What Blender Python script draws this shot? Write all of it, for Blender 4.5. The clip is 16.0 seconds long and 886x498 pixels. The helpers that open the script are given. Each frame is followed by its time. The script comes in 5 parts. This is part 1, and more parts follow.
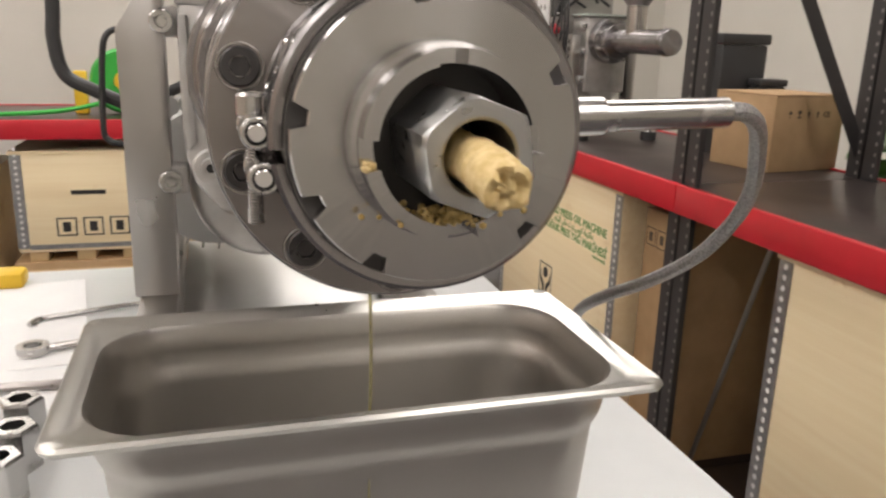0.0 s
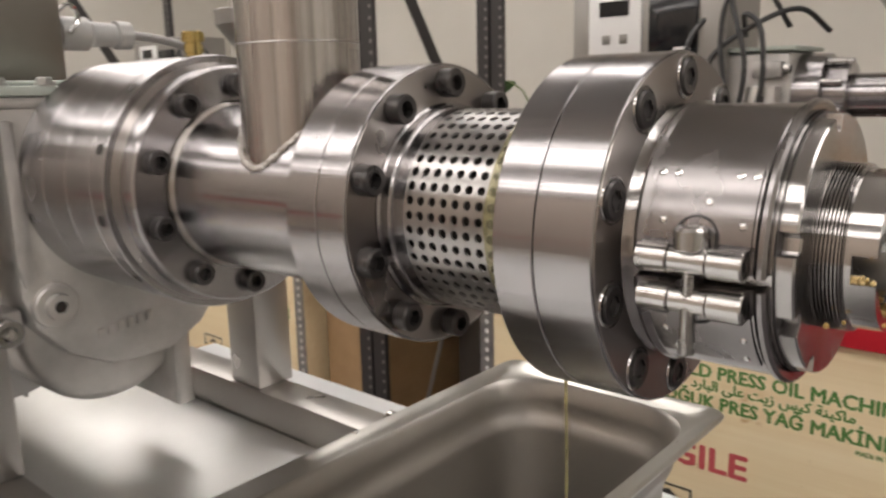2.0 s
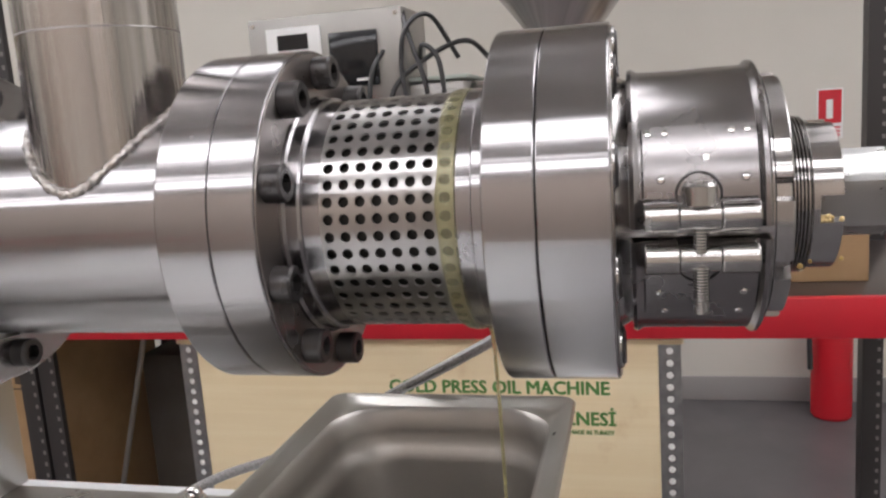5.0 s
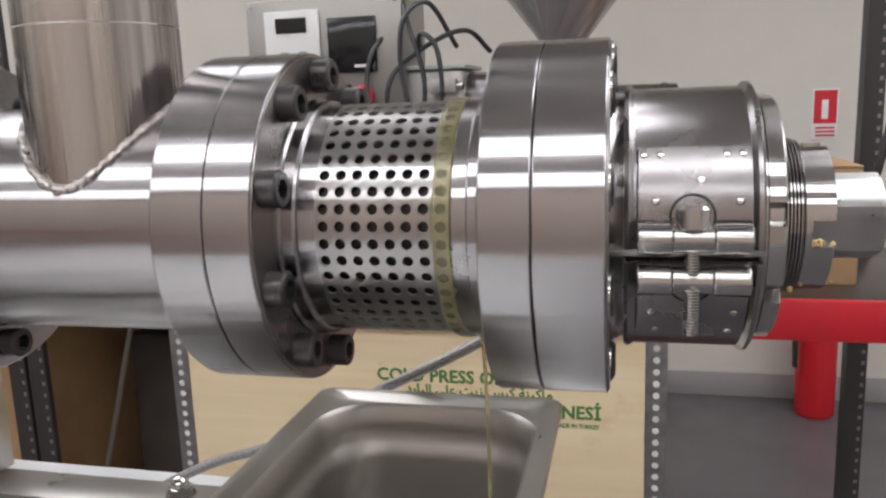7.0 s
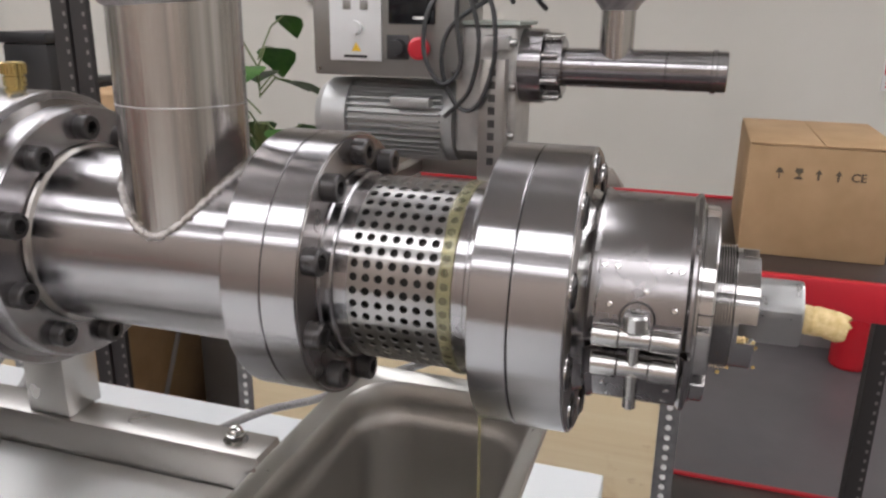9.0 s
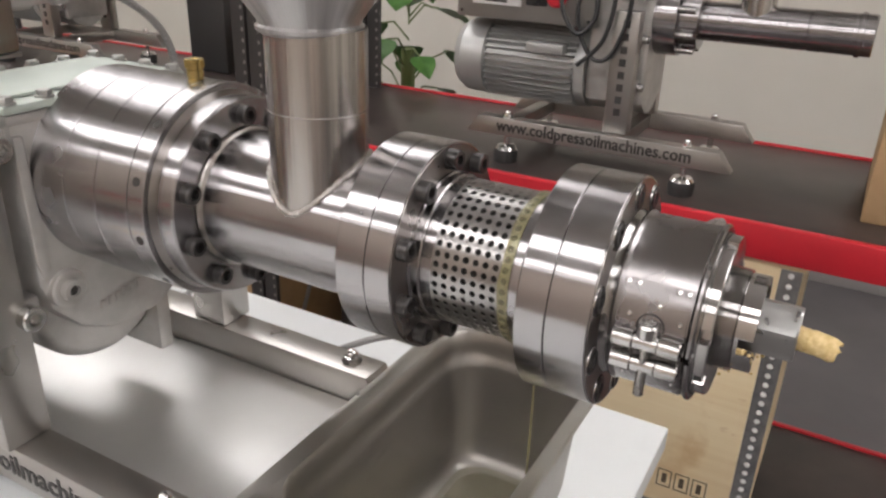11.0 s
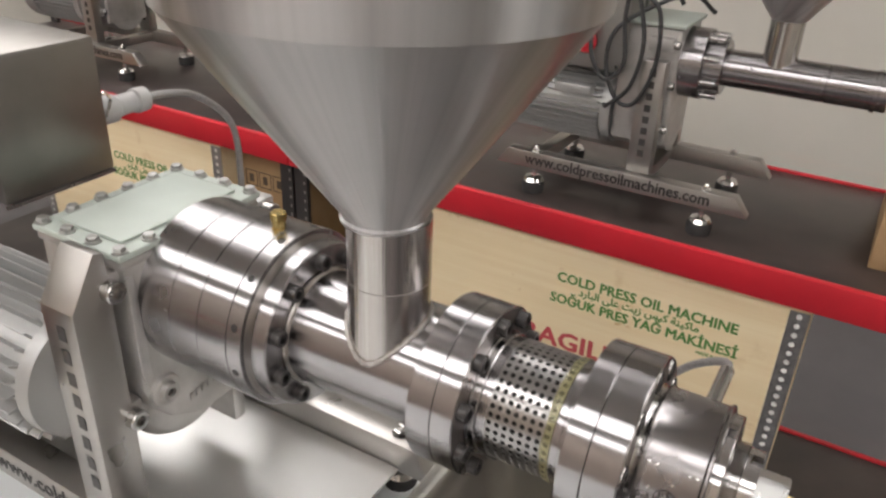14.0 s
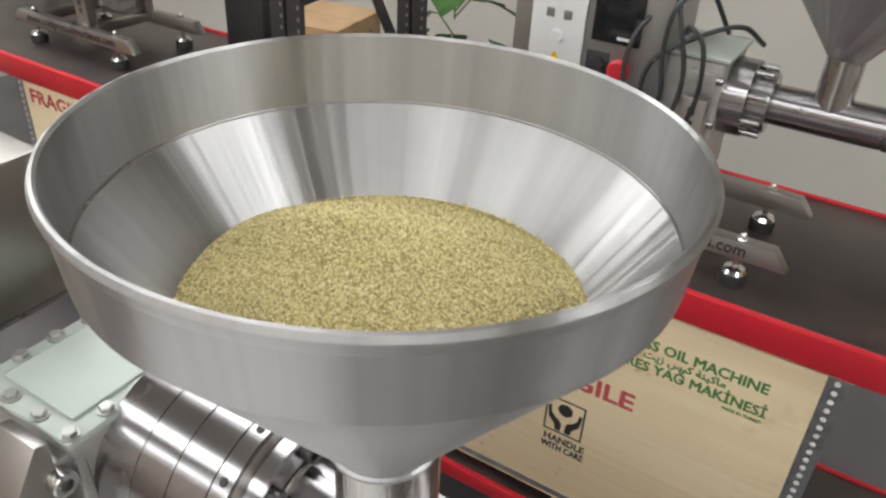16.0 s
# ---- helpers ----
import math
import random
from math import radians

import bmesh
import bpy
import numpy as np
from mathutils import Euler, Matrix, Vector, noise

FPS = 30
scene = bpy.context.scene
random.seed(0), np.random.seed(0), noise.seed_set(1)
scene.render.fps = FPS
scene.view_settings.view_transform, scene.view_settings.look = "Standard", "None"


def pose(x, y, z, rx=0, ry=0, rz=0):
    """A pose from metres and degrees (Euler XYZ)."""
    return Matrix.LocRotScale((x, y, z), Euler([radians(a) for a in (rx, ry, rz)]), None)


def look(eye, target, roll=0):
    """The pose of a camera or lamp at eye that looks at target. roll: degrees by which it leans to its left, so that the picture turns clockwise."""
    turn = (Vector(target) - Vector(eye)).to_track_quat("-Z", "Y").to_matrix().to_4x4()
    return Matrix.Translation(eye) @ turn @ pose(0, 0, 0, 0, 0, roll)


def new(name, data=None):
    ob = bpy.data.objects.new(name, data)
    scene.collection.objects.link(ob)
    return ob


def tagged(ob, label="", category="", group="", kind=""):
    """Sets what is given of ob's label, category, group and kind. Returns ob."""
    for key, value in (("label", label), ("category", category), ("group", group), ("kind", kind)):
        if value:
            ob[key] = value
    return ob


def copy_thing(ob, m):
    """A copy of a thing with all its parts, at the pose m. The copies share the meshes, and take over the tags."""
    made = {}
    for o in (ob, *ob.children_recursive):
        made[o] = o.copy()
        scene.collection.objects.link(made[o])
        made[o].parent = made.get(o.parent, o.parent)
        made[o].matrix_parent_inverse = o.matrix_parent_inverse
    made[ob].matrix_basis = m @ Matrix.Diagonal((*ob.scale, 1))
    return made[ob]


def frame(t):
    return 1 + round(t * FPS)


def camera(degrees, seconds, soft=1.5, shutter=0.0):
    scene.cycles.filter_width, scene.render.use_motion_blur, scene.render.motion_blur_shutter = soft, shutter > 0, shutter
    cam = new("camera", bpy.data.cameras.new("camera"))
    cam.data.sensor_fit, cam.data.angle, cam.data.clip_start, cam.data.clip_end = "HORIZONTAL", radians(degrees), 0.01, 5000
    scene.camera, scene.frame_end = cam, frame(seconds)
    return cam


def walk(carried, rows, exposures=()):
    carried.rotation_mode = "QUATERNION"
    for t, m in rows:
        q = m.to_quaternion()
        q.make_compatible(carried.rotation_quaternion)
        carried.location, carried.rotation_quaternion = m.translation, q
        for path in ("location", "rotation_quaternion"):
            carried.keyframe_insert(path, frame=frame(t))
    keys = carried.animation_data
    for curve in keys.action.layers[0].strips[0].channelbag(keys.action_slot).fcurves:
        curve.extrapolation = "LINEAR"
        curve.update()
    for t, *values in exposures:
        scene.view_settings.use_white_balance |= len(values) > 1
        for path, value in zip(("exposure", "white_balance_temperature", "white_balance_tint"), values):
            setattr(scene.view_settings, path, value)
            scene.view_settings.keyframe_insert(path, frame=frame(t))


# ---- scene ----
cam = camera(59.3, 16.0, soft=2.4, shutter=0.35)
PATH = [
    (0, (0.137, 0.156, 1.265), (0.824, 1.964, 0.758), 1.5),
    (0.5, (0.085, 0.18, 1.273), (0.946, 1.914, 0.773), 1.4),
    (1, (-0.001, 0.233, 1.286), (1.095, 1.838, 0.814), 0.8),
    (1.5, (-0.08, 0.295, 1.316), (1.27, 1.706, 0.885), -0.5),
    (2, (-0.097, 0.346, 1.296), (1.471, 1.524, 0.906), -1.8),
    (2.5, (-0.105, 0.394, 1.278), (1.63, 1.321, 0.918), -2.9),
    (3, (-0.12, 0.427, 1.294), (1.72, 1.132, 0.95), -3.8),
    (3.5, (-0.126, 0.453, 1.28), (1.767, 1.002, 0.94), -4.5),
    (4, (-0.117, 0.474, 1.27), (1.81, 0.895, 0.939), -4.8),
    (4.5, (-0.112, 0.48, 1.272), (1.829, 0.838, 0.949), -5.0),
    (7, (-0.111, 0.481, 1.286), (1.829, 0.807, 0.923), -2.6),
    (7.5, (-0.115, 0.478, 1.288), (1.821, 0.791, 0.896), -1.4),
    (8, (-0.132, 0.471, 1.325), (1.784, 0.81, 0.866), -0.5),
    (8.5, (-0.144, 0.458, 1.354), (1.746, 0.845, 0.825), -0.0),
    (9, (-0.166, 0.445, 1.378), (1.69, 0.902, 0.789), 0.2),
    (9.5, (-0.184, 0.429, 1.396), (1.634, 0.965, 0.756), 0.6),
    (10, (-0.203, 0.418, 1.42), (1.573, 1.033, 0.736), 0.9),
    (10.2, (-0.206, 0.412, 1.421), (1.547, 1.07, 0.718), 0.9),
    (12.3, (-0.261, 0.344, 1.566), (1.3, 1.158, 0.616), 1.7),
    (12.5, (-0.259, 0.342, 1.575), (1.294, 1.162, 0.617), 1.5),
    (13, (-0.258, 0.351, 1.598), (1.292, 1.164, 0.632), 1.2),
    (13.5, (-0.266, 0.37, 1.627), (1.303, 1.172, 0.68), 1.2),
    (14, (-0.264, 0.404, 1.653), (1.331, 1.181, 0.729), 1.7),
    (14.5, (-0.232, 0.433, 1.689), (1.376, 1.191, 0.773), 2.1),
    (15, (-0.186, 0.453, 1.717), (1.408, 1.202, 0.769), 2.4),
    (15.5, (-0.131, 0.482, 1.746), (1.427, 1.229, 0.739), 2.6),
    (16, (-0.085, 0.503, 1.766), (1.433, 1.262, 0.708), 2.8),
]
# the press axis runs level along y through x = 0
FIX = (
    Matrix.Translation((0, 0.5, 0)) @ Matrix.Rotation(radians(4.0), 4, "Z") @ Matrix.Translation((0.022, -0.5, 0))
    @ Matrix.Translation((-0.257, 0.77, 1.155)) @ Matrix.Rotation(radians(-0.55), 4, "X") @ Matrix.Translation((0, -0.77, -1.235))
)
walk(
    cam,
    [(t, FIX @ look(eye, target, roll)) for t, eye, target, roll in PATH],
    exposures=[(0, 0.2, 6750, 10), (1.2, 0.18, 6750, 10), (2.0, 0.04, 6750, 10), (3, 0.1, 6450, 10), (4, 0.15, 6250, 11), (8.5, 0.12, 6100, 10), (10, 0.12, 6150, 10), (12.3, 0.14, 6700, 10), (13.5, 0.12, 6700, 10), (14.5, 0.16, 6200, 7), (15.5, 0.1, 6200, 6), (16, 0.15, 6150, 5)],
)

AZ = 1.158          # height of the press axis
TABLE = 0.856
SHELF = 0.890       # top of the rack's upper shelf

# ---- world and light ----
world = bpy.data.worlds.new("world")
scene.world = world
world.use_nodes = True
world.node_tree.nodes["Background"].inputs[0].default_value = (0.9, 0.95, 1.0, 1)
world.node_tree.nodes["Background"].inputs[1].default_value = 0.05


# ---- material helpers ----
class Mat:
    """A small builder of node materials."""

    def __init__(self, name, color=(0.5, 0.5, 0.5), rough=0.5, metal=0.0, **extra):
        self.m = bpy.data.materials.new(name)
        self.m.use_nodes = True
        self.t = self.m.node_tree
        self.b = self.t.nodes["Principled BSDF"]
        self.b.inputs["Base Color"].default_value = (*color, 1)
        self.b.inputs["Roughness"].default_value = rough
        self.b.inputs["Metallic"].default_value = metal
        for key, value in extra.items():
            self.b.inputs[key.replace("_", " ")].default_value = value
        self.color, self.rough = color, rough

    def node(self, kind, **values):
        n = self.t.nodes.new(kind)
        for key, value in values.items():
            n.inputs[key].default_value = value
        return n

    def link(self, a, b):
        self.t.links.new(a, b)
        return self

    def coords(self, scale=(1, 1, 1)):
        c = self.node("ShaderNodeTexCoord")
        mp = self.node("ShaderNodeMapping")
        mp.inputs["Scale"].default_value = scale
        self.link(c.outputs["Object"], mp.inputs["Vector"])
        return mp.outputs["Vector"]

    def noise(self, scale, detail=4, stretch=(1, 1, 1), rough=0.55):
        n = self.node("ShaderNodeTexNoise", Scale=scale, Detail=detail, Roughness=rough)
        self.link(self.coords(stretch), n.inputs["Vector"])
        return n.outputs["Fac"]

    def ramp(self, fac, a, b, lo=0.3, hi=0.7):
        r = self.node("ShaderNodeMapRange")
        r.inputs["From Min"].default_value, r.inputs["From Max"].default_value = lo, hi
        r.inputs["To Min"].default_value, r.inputs["To Max"].default_value = a, b
        self.link(fac, r.inputs["Value"])
        return r.outputs["Result"]

    def vary_color(self, scale, other, stretch=(1, 1, 1), lo=0.35, hi=0.65, detail=5):
        """Mixes the base colour with another by noise."""
        mix = self.node("ShaderNodeMix")
        mix.data_type = "RGBA"
        old = self.b.inputs["Base Color"]
        if old.is_linked:
            self.link(old.links[0].from_socket, mix.inputs[6])
        else:
            mix.inputs[6].default_value = old.default_value[:]
        mix.inputs[7].default_value = (*other, 1)
        self.link(self.ramp(self.noise(scale, detail, stretch), 0, 1, lo, hi), mix.inputs[0])
        self.link(mix.outputs[2], old)
        return self

    def vary_rough(self, scale, a, b, stretch=(1, 1, 1)):
        self.link(self.ramp(self.noise(scale, 4, stretch), a, b), self.b.inputs["Roughness"])
        return self

    def bump(self, scale, strength, distance=0.001, stretch=(1, 1, 1), detail=4):
        bp = self.node("ShaderNodeBump", Strength=strength, Distance=distance)
        self.link(self.noise(scale, detail, stretch), bp.inputs["Height"])
        n = self.b.inputs["Normal"]
        if n.is_linked:
            self.link(n.links[0].from_socket, bp.inputs["Normal"])
        self.link(bp.outputs["Normal"], n)
        return self


def brushed_round(m, axis, amount, wave=0.2, painted_sheen=0.0):
    """Fine tool marks that run round an axis spread the reflections along it."""
    tan = m.node("ShaderNodeTangent")
    tan.direction_type, tan.axis = "RADIAL", axis
    m.link(tan.outputs["Tangent"], m.b.inputs["Tangent"])
    m.b.inputs["Anisotropic"].default_value = amount
    m.b.inputs["Anisotropic Rotation"].default_value = 0.25
    # faint bumps in streaks along the axis, from the hand polishing
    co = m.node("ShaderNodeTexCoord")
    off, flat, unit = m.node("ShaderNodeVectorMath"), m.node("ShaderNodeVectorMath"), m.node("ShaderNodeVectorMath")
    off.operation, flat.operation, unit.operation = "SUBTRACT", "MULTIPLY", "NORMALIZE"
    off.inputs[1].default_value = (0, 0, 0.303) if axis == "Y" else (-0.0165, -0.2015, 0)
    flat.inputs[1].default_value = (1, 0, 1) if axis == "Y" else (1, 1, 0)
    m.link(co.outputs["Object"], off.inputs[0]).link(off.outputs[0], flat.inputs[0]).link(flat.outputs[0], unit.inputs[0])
    for scale, distance in ((5, 0.0012), (17, 0.0003)):
        bp = m.node("ShaderNodeBump", Strength=wave, Distance=distance)
        n = m.node("ShaderNodeTexNoise", Scale=scale, Detail=3)
        m.link(unit.outputs[0], n.inputs["Vector"]).link(n.outputs["Fac"], bp.inputs["Height"])
        old = m.b.inputs["Normal"]
        if old.is_linked:
            m.link(old.links[0].from_socket, bp.inputs["Normal"])
        m.link(bp.outputs["Normal"], old)
    # reflected bands of the room, painted into the base colour as lengthwise streaks
    if painted_sheen:
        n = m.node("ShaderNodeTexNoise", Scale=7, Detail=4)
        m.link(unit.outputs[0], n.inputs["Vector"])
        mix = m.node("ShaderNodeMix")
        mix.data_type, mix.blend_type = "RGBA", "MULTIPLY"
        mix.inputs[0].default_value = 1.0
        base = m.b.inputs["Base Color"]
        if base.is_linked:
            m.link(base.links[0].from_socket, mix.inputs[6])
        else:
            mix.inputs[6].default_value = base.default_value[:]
        m.link(m.ramp(n.outputs["Fac"], 1 - painted_sheen, 1 + painted_sheen * 0.6), mix.inputs[7]).link(mix.outputs[2], base)
    return m


def turned(name, color, rough, groove=0.12, fine=900):
    """Lathe-turned steel: fine rings across the axis (y)."""
    m = Mat(name, color, rough, 1.0)
    m.vary_rough(30, rough * 0.85, rough * 1.2)
    m.bump(fine, groove, 0.0002, (0.02, 1, 0.02), 2)
    m.vary_color(9, tuple(c * 0.92 for c in color))
    brushed_round(m, "Y", 0.94)
    return m.m


STEEL = turned("turned_steel", (0.41, 0.395, 0.40), 0.23, 0.10)
STEEL_DARK = turned("turned_steel_face", (0.36, 0.335, 0.32), 0.30, 0.08)
SLOT = Mat("slot_grey", (0.20, 0.19, 0.18), 0.6).m
STEEL_SHINY = turned("polished_steel", (0.48, 0.465, 0.455), 0.19, 0.04)
SCREEN_STEEL = turned("screen_steel", (0.46, 0.445, 0.435), 0.32, 0.05)
BAND = Mat("band_steel", (0.30, 0.285, 0.285), 0.24, 1.0).vary_rough(25, 0.17, 0.32).bump(30, 0.10, 0.002).m
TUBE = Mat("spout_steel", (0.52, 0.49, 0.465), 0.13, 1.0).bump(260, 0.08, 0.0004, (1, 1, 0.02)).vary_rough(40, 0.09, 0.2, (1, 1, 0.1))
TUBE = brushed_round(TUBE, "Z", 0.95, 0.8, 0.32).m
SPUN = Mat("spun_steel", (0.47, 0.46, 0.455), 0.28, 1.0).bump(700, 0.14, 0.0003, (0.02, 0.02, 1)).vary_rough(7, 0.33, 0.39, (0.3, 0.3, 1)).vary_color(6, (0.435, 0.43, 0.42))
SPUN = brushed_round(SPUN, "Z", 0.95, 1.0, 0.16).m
BRUSHED = Mat("brushed_steel", (0.43, 0.415, 0.395), 0.33, 1.0).bump(600, 0.10, 0.0003, (1, 1, 0.04)).vary_rough(18, 0.27, 0.42).vary_color(5, (0.43, 0.41, 0.385)).m
BOX_STEEL = Mat("box_steel", (0.33, 0.31, 0.285), 0.36, 1.0).bump(600, 0.10, 0.0003, (1, 1, 0.04)).vary_rough(12, 0.30, 0.44).vary_color(5, (0.23, 0.22, 0.205)).m
PLATE = Mat("plate_steel", (0.72, 0.72, 0.705), 0.44, 1.0).bump(12, 0.02, 0.002).vary_rough(9, 0.40, 0.50).vary_color(7, (0.66, 0.655, 0.64)).m
PAN_STEEL = Mat("pan_steel", (0.45, 0.43, 0.40), 0.42, 1.0).vary_rough(14, 0.38, 0.47).vary_color(6, (0.41, 0.39, 0.36)).bump(500, 0.05, 0.0003).m
ALU = Mat("cast_aluminium", (0.58, 0.565, 0.545), 0.42, 0.7).bump(420, 0.25, 0.0004).vary_color(20, (0.43, 0.42, 0.405)).m
MINT = Mat("cover_paint", (0.50, 0.55, 0.50), 0.52, 0.1).bump(500, 0.08, 0.0003).vary_color(12, (0.46, 0.51, 0.465)).m
BLACK_OXIDE = Mat("black_oxide_steel", (0.065, 0.061, 0.060), 0.34, 0.6).bump(500, 0.15, 0.0003).vary_rough(60, 0.25, 0.45).m
ZINC = Mat("zinc_steel", (0.53, 0.52, 0.505), 0.22, 1.0).vary_rough(90, 0.14, 0.3).m
BOLT = Mat("dull_zinc", (0.46, 0.46, 0.44), 0.42, 0.9).vary_rough(120, 0.34, 0.52).bump(700, 0.2, 0.0003).m
PAN_RIM = Mat("pan_rim_steel", (0.50, 0.49, 0.455), 0.32, 1.0).vary_rough(30, 0.27, 0.38).bump(25, 0.03, 0.001).m
CHROME = Mat("chrome", (0.74, 0.73, 0.72), 0.06, 1.0).vary_rough(60, 0.04, 0.1).m
NUT = Mat("nut_steel", (0.46, 0.46, 0.45), 0.34, 1.0).bump(900, 0.3, 0.0003).vary_rough(120, 0.25, 0.45).m
# near-black colour stands for the shade inside holes and hollows
HOLLOW_SHADE = Mat("hollow_shade", (0.03, 0.027, 0.024), 0.5).bump(80, 0.1).m
WELD = Mat("weld_bead", (0.38, 0.345, 0.31), 0.30, 1.0).bump(300, 0.5, 0.001).vary_color(60, (0.50, 0.48, 0.46)).m
BRASS = Mat("brass", (0.60, 0.47, 0.20), 0.22, 1.0).vary_rough(100, 0.15, 0.3).m
OIL = Mat("oil_film", (0.66, 0.62, 0.34), 0.05, 0.0, IOR=1.47, Transmission_Weight=0.8).bump(200, 0.5, 0.0014).bump(700, 0.3, 0.0006).m
OIL_POOL = Mat("oil_pool", (0.84, 0.82, 0.68), 0.06, 0.0, IOR=1.47, Transmission_Weight=0.9).bump(30, 0.1, 0.001).m
CAKE = Mat("press_cake", (0.74, 0.58, 0.30), 0.8).vary_color(300, (0.58, 0.42, 0.18)).bump(300, 0.5, 0.0010).m
CRUMB = Mat("cake_crumbs", (0.45, 0.30, 0.08), 0.6).vary_color(300, (0.62, 0.47, 0.2)).m
CABLE = Mat("braided_cable", (0.42, 0.41, 0.40), 0.42, 0.6).bump(900, 0.6, 0.0008).vary_color(700, (0.25, 0.245, 0.24)).m
BLACK_PLASTIC = Mat("black_plastic", (0.032, 0.032, 0.033), 0.42).bump(300, 0.1, 0.0004).m
RUBBER = Mat("black_rubber", (0.028, 0.027, 0.027), 0.6).bump(200, 0.2, 0.0005).m
RED_PAINT = Mat("red_beam_paint", (0.56, 0.016, 0.030), 0.38).bump(260, 0.06, 0.0005).vary_color(6, (0.48, 0.014, 0.026)).m
POST_PAINT = Mat("dark_post_paint", (0.034, 0.031, 0.031), 0.45).bump(160, 0.12, 0.0006).m
WEST = Mat("tan_reflection_paint", (0.58, 0.50, 0.43), 0.7).bump(200, 0.05, 0.0006).vary_color(2, (0.53, 0.455, 0.39)).m
BOARD = Mat("dark_shelf_board", (0.050, 0.037, 0.033), 0.31).vary_rough(3, 0.29, 0.33).vary_color(6, (0.026, 0.020, 0.019)).m
TABLETOP = Mat("white_laminate", (0.74, 0.76, 0.76), 0.30).bump(300, 0.04, 0.0003).vary_color(9, (0.69, 0.71, 0.715)).m
CARD = Mat("cardboard", (0.44, 0.29, 0.155), 0.75).bump(180, 0.15, 0.0006, (1, 1, 0.2)).vary_color(14, (0.38, 0.245, 0.125)).m
WALL = Mat("wall_paint", (0.61, 0.585, 0.53), 0.75).bump(260, 0.06, 0.0006).vary_color(2.2, (0.575, 0.55, 0.495)).m
CEIL = Mat("ceiling_paint", (0.82, 0.81, 0.79), 0.8).bump(200, 0.05).vary_color(2, (0.78, 0.77, 0.75)).m
FLOOR = Mat("grey_floor", (0.115, 0.108, 0.112), 0.35).bump(60, 0.05, 0.001).vary_color(3, (0.095, 0.09, 0.094)).vary_rough(4, 0.28, 0.45).m
SKIRT = Mat("grey_skirting", (0.30, 0.285, 0.28), 0.5).bump(100, 0.05).m
INK_GREEN = Mat("green_ink", (0.095, 0.24, 0.06), 0.7).m
INK_RED = Mat("red_ink", (0.54, 0.09, 0.10), 0.7).m
INK_BLACK = Mat("black_ink", (0.025, 0.022, 0.02), 0.7).m
INK_FADED = Mat("faded_black_ink", (0.10, 0.075, 0.05), 0.75).m
ENGRAVE_AND_SHADE = Mat("engraving_and_shade", (0.06, 0.057, 0.055), 0.5, 0.3).m
CTRL = Mat("control_box_steel", (0.36, 0.345, 0.325), 0.42, 0.8).bump(300, 0.08).vary_color(5, (0.31, 0.30, 0.28)).m
WHITE_PLASTIC = Mat("white_plastic", (0.72, 0.72, 0.71), 0.4).m
GREY_PLASTIC = Mat("grey_plastic", (0.46, 0.46, 0.45), 0.45).bump(250, 0.1, 0.0004).m
SCREEN = Mat("dark_display", (0.012, 0.013, 0.015), 0.12).m
RED_PLASTIC = Mat("red_plastic", (0.55, 0.02, 0.035), 0.35).m
GREEN_PLASTIC = Mat("green_plastic", (0.03, 0.38, 0.05), 0.4).m
YELLOW_PLASTIC = Mat("yellow_plastic", (0.75, 0.48, 0.03), 0.45).m
MOTOR = Mat("motor_paint", (0.44, 0.44, 0.43), 0.38, 0.5).bump(300, 0.12).m
LEAF = Mat("leaf", (0.045, 0.13, 0.025), 0.4).vary_color(25, (0.08, 0.19, 0.04)).m
STEM = Mat("stem", (0.10, 0.13, 0.04), 0.6).m
EXT_RED = Mat("extinguisher_red", (0.48, 0.012, 0.022), 0.25).m
PAPER = Mat("paper", (0.80, 0.80, 0.79), 0.7).vary_color(20, (0.76, 0.76, 0.755)).m
WOOD = Mat("pine", (0.56, 0.40, 0.21), 0.6).bump(90, 0.1, 0.0006, (1, 1, 0.06)).m
STRIP = Mat("galvanised_strip", (0.42, 0.43, 0.43), 0.40, 0.9).vary_color(50, (0.33, 0.335, 0.34)).m


def plywood():
    m = Mat("plywood", (0.85, 0.71, 0.46), 0.6)
    m.vary_color(3.0, (0.80, 0.65, 0.41), (1, 0.35, 3.0))
    m.vary_color(60, (0.87, 0.74, 0.50), (1, 0.03, 1), 0.4, 0.7)
    m.vary_color(5, (0.60, 0.40, 0.19), (1, 1, 1), 0.62, 0.78)
    m.vary_color(16, (0.55, 0.34, 0.15), (1, 1, 1.4), 0.68, 0.8)
    m.bump(220, 0.08, 0.0004, (1, 0.05, 1))
    return m.m


PLY = plywood()
LAMP = Mat("lamp_diffuser", (0.9, 0.9, 0.9), 0.5)
LAMP.b.inputs["Emission Color"].default_value = (1.0, 0.955, 0.94, 1)
LAMP.b.inputs["Emission Strength"].default_value = 5.8
LAMP = LAMP.m

# ---- mesh helpers ----
ORIGIN = {}


def thing(name, at, label, category, group="", kind="", m=None):
    """An empty at a thing's base; its parts are given in the place's own metres."""
    ob = new(name)
    ob.empty_display_size = 0.05
    ob.matrix_world = (m or Matrix()) @ Matrix.Translation(at)
    ORIGIN[ob] = Vector(at)
    return tagged(ob, label, category, group, kind)


def finish(bm, name, material, angle=24):
    limit = radians(angle)
    for fc in bm.faces:
        fc.smooth = True
    for e in bm.edges:
        if len(e.link_faces) == 2 and e.calc_face_angle(0) > limit:
            e.smooth = False
    me = bpy.data.meshes.new(name)
    bm.to_mesh(me)
    bm.free()
    me.materials.append(material)
    return me


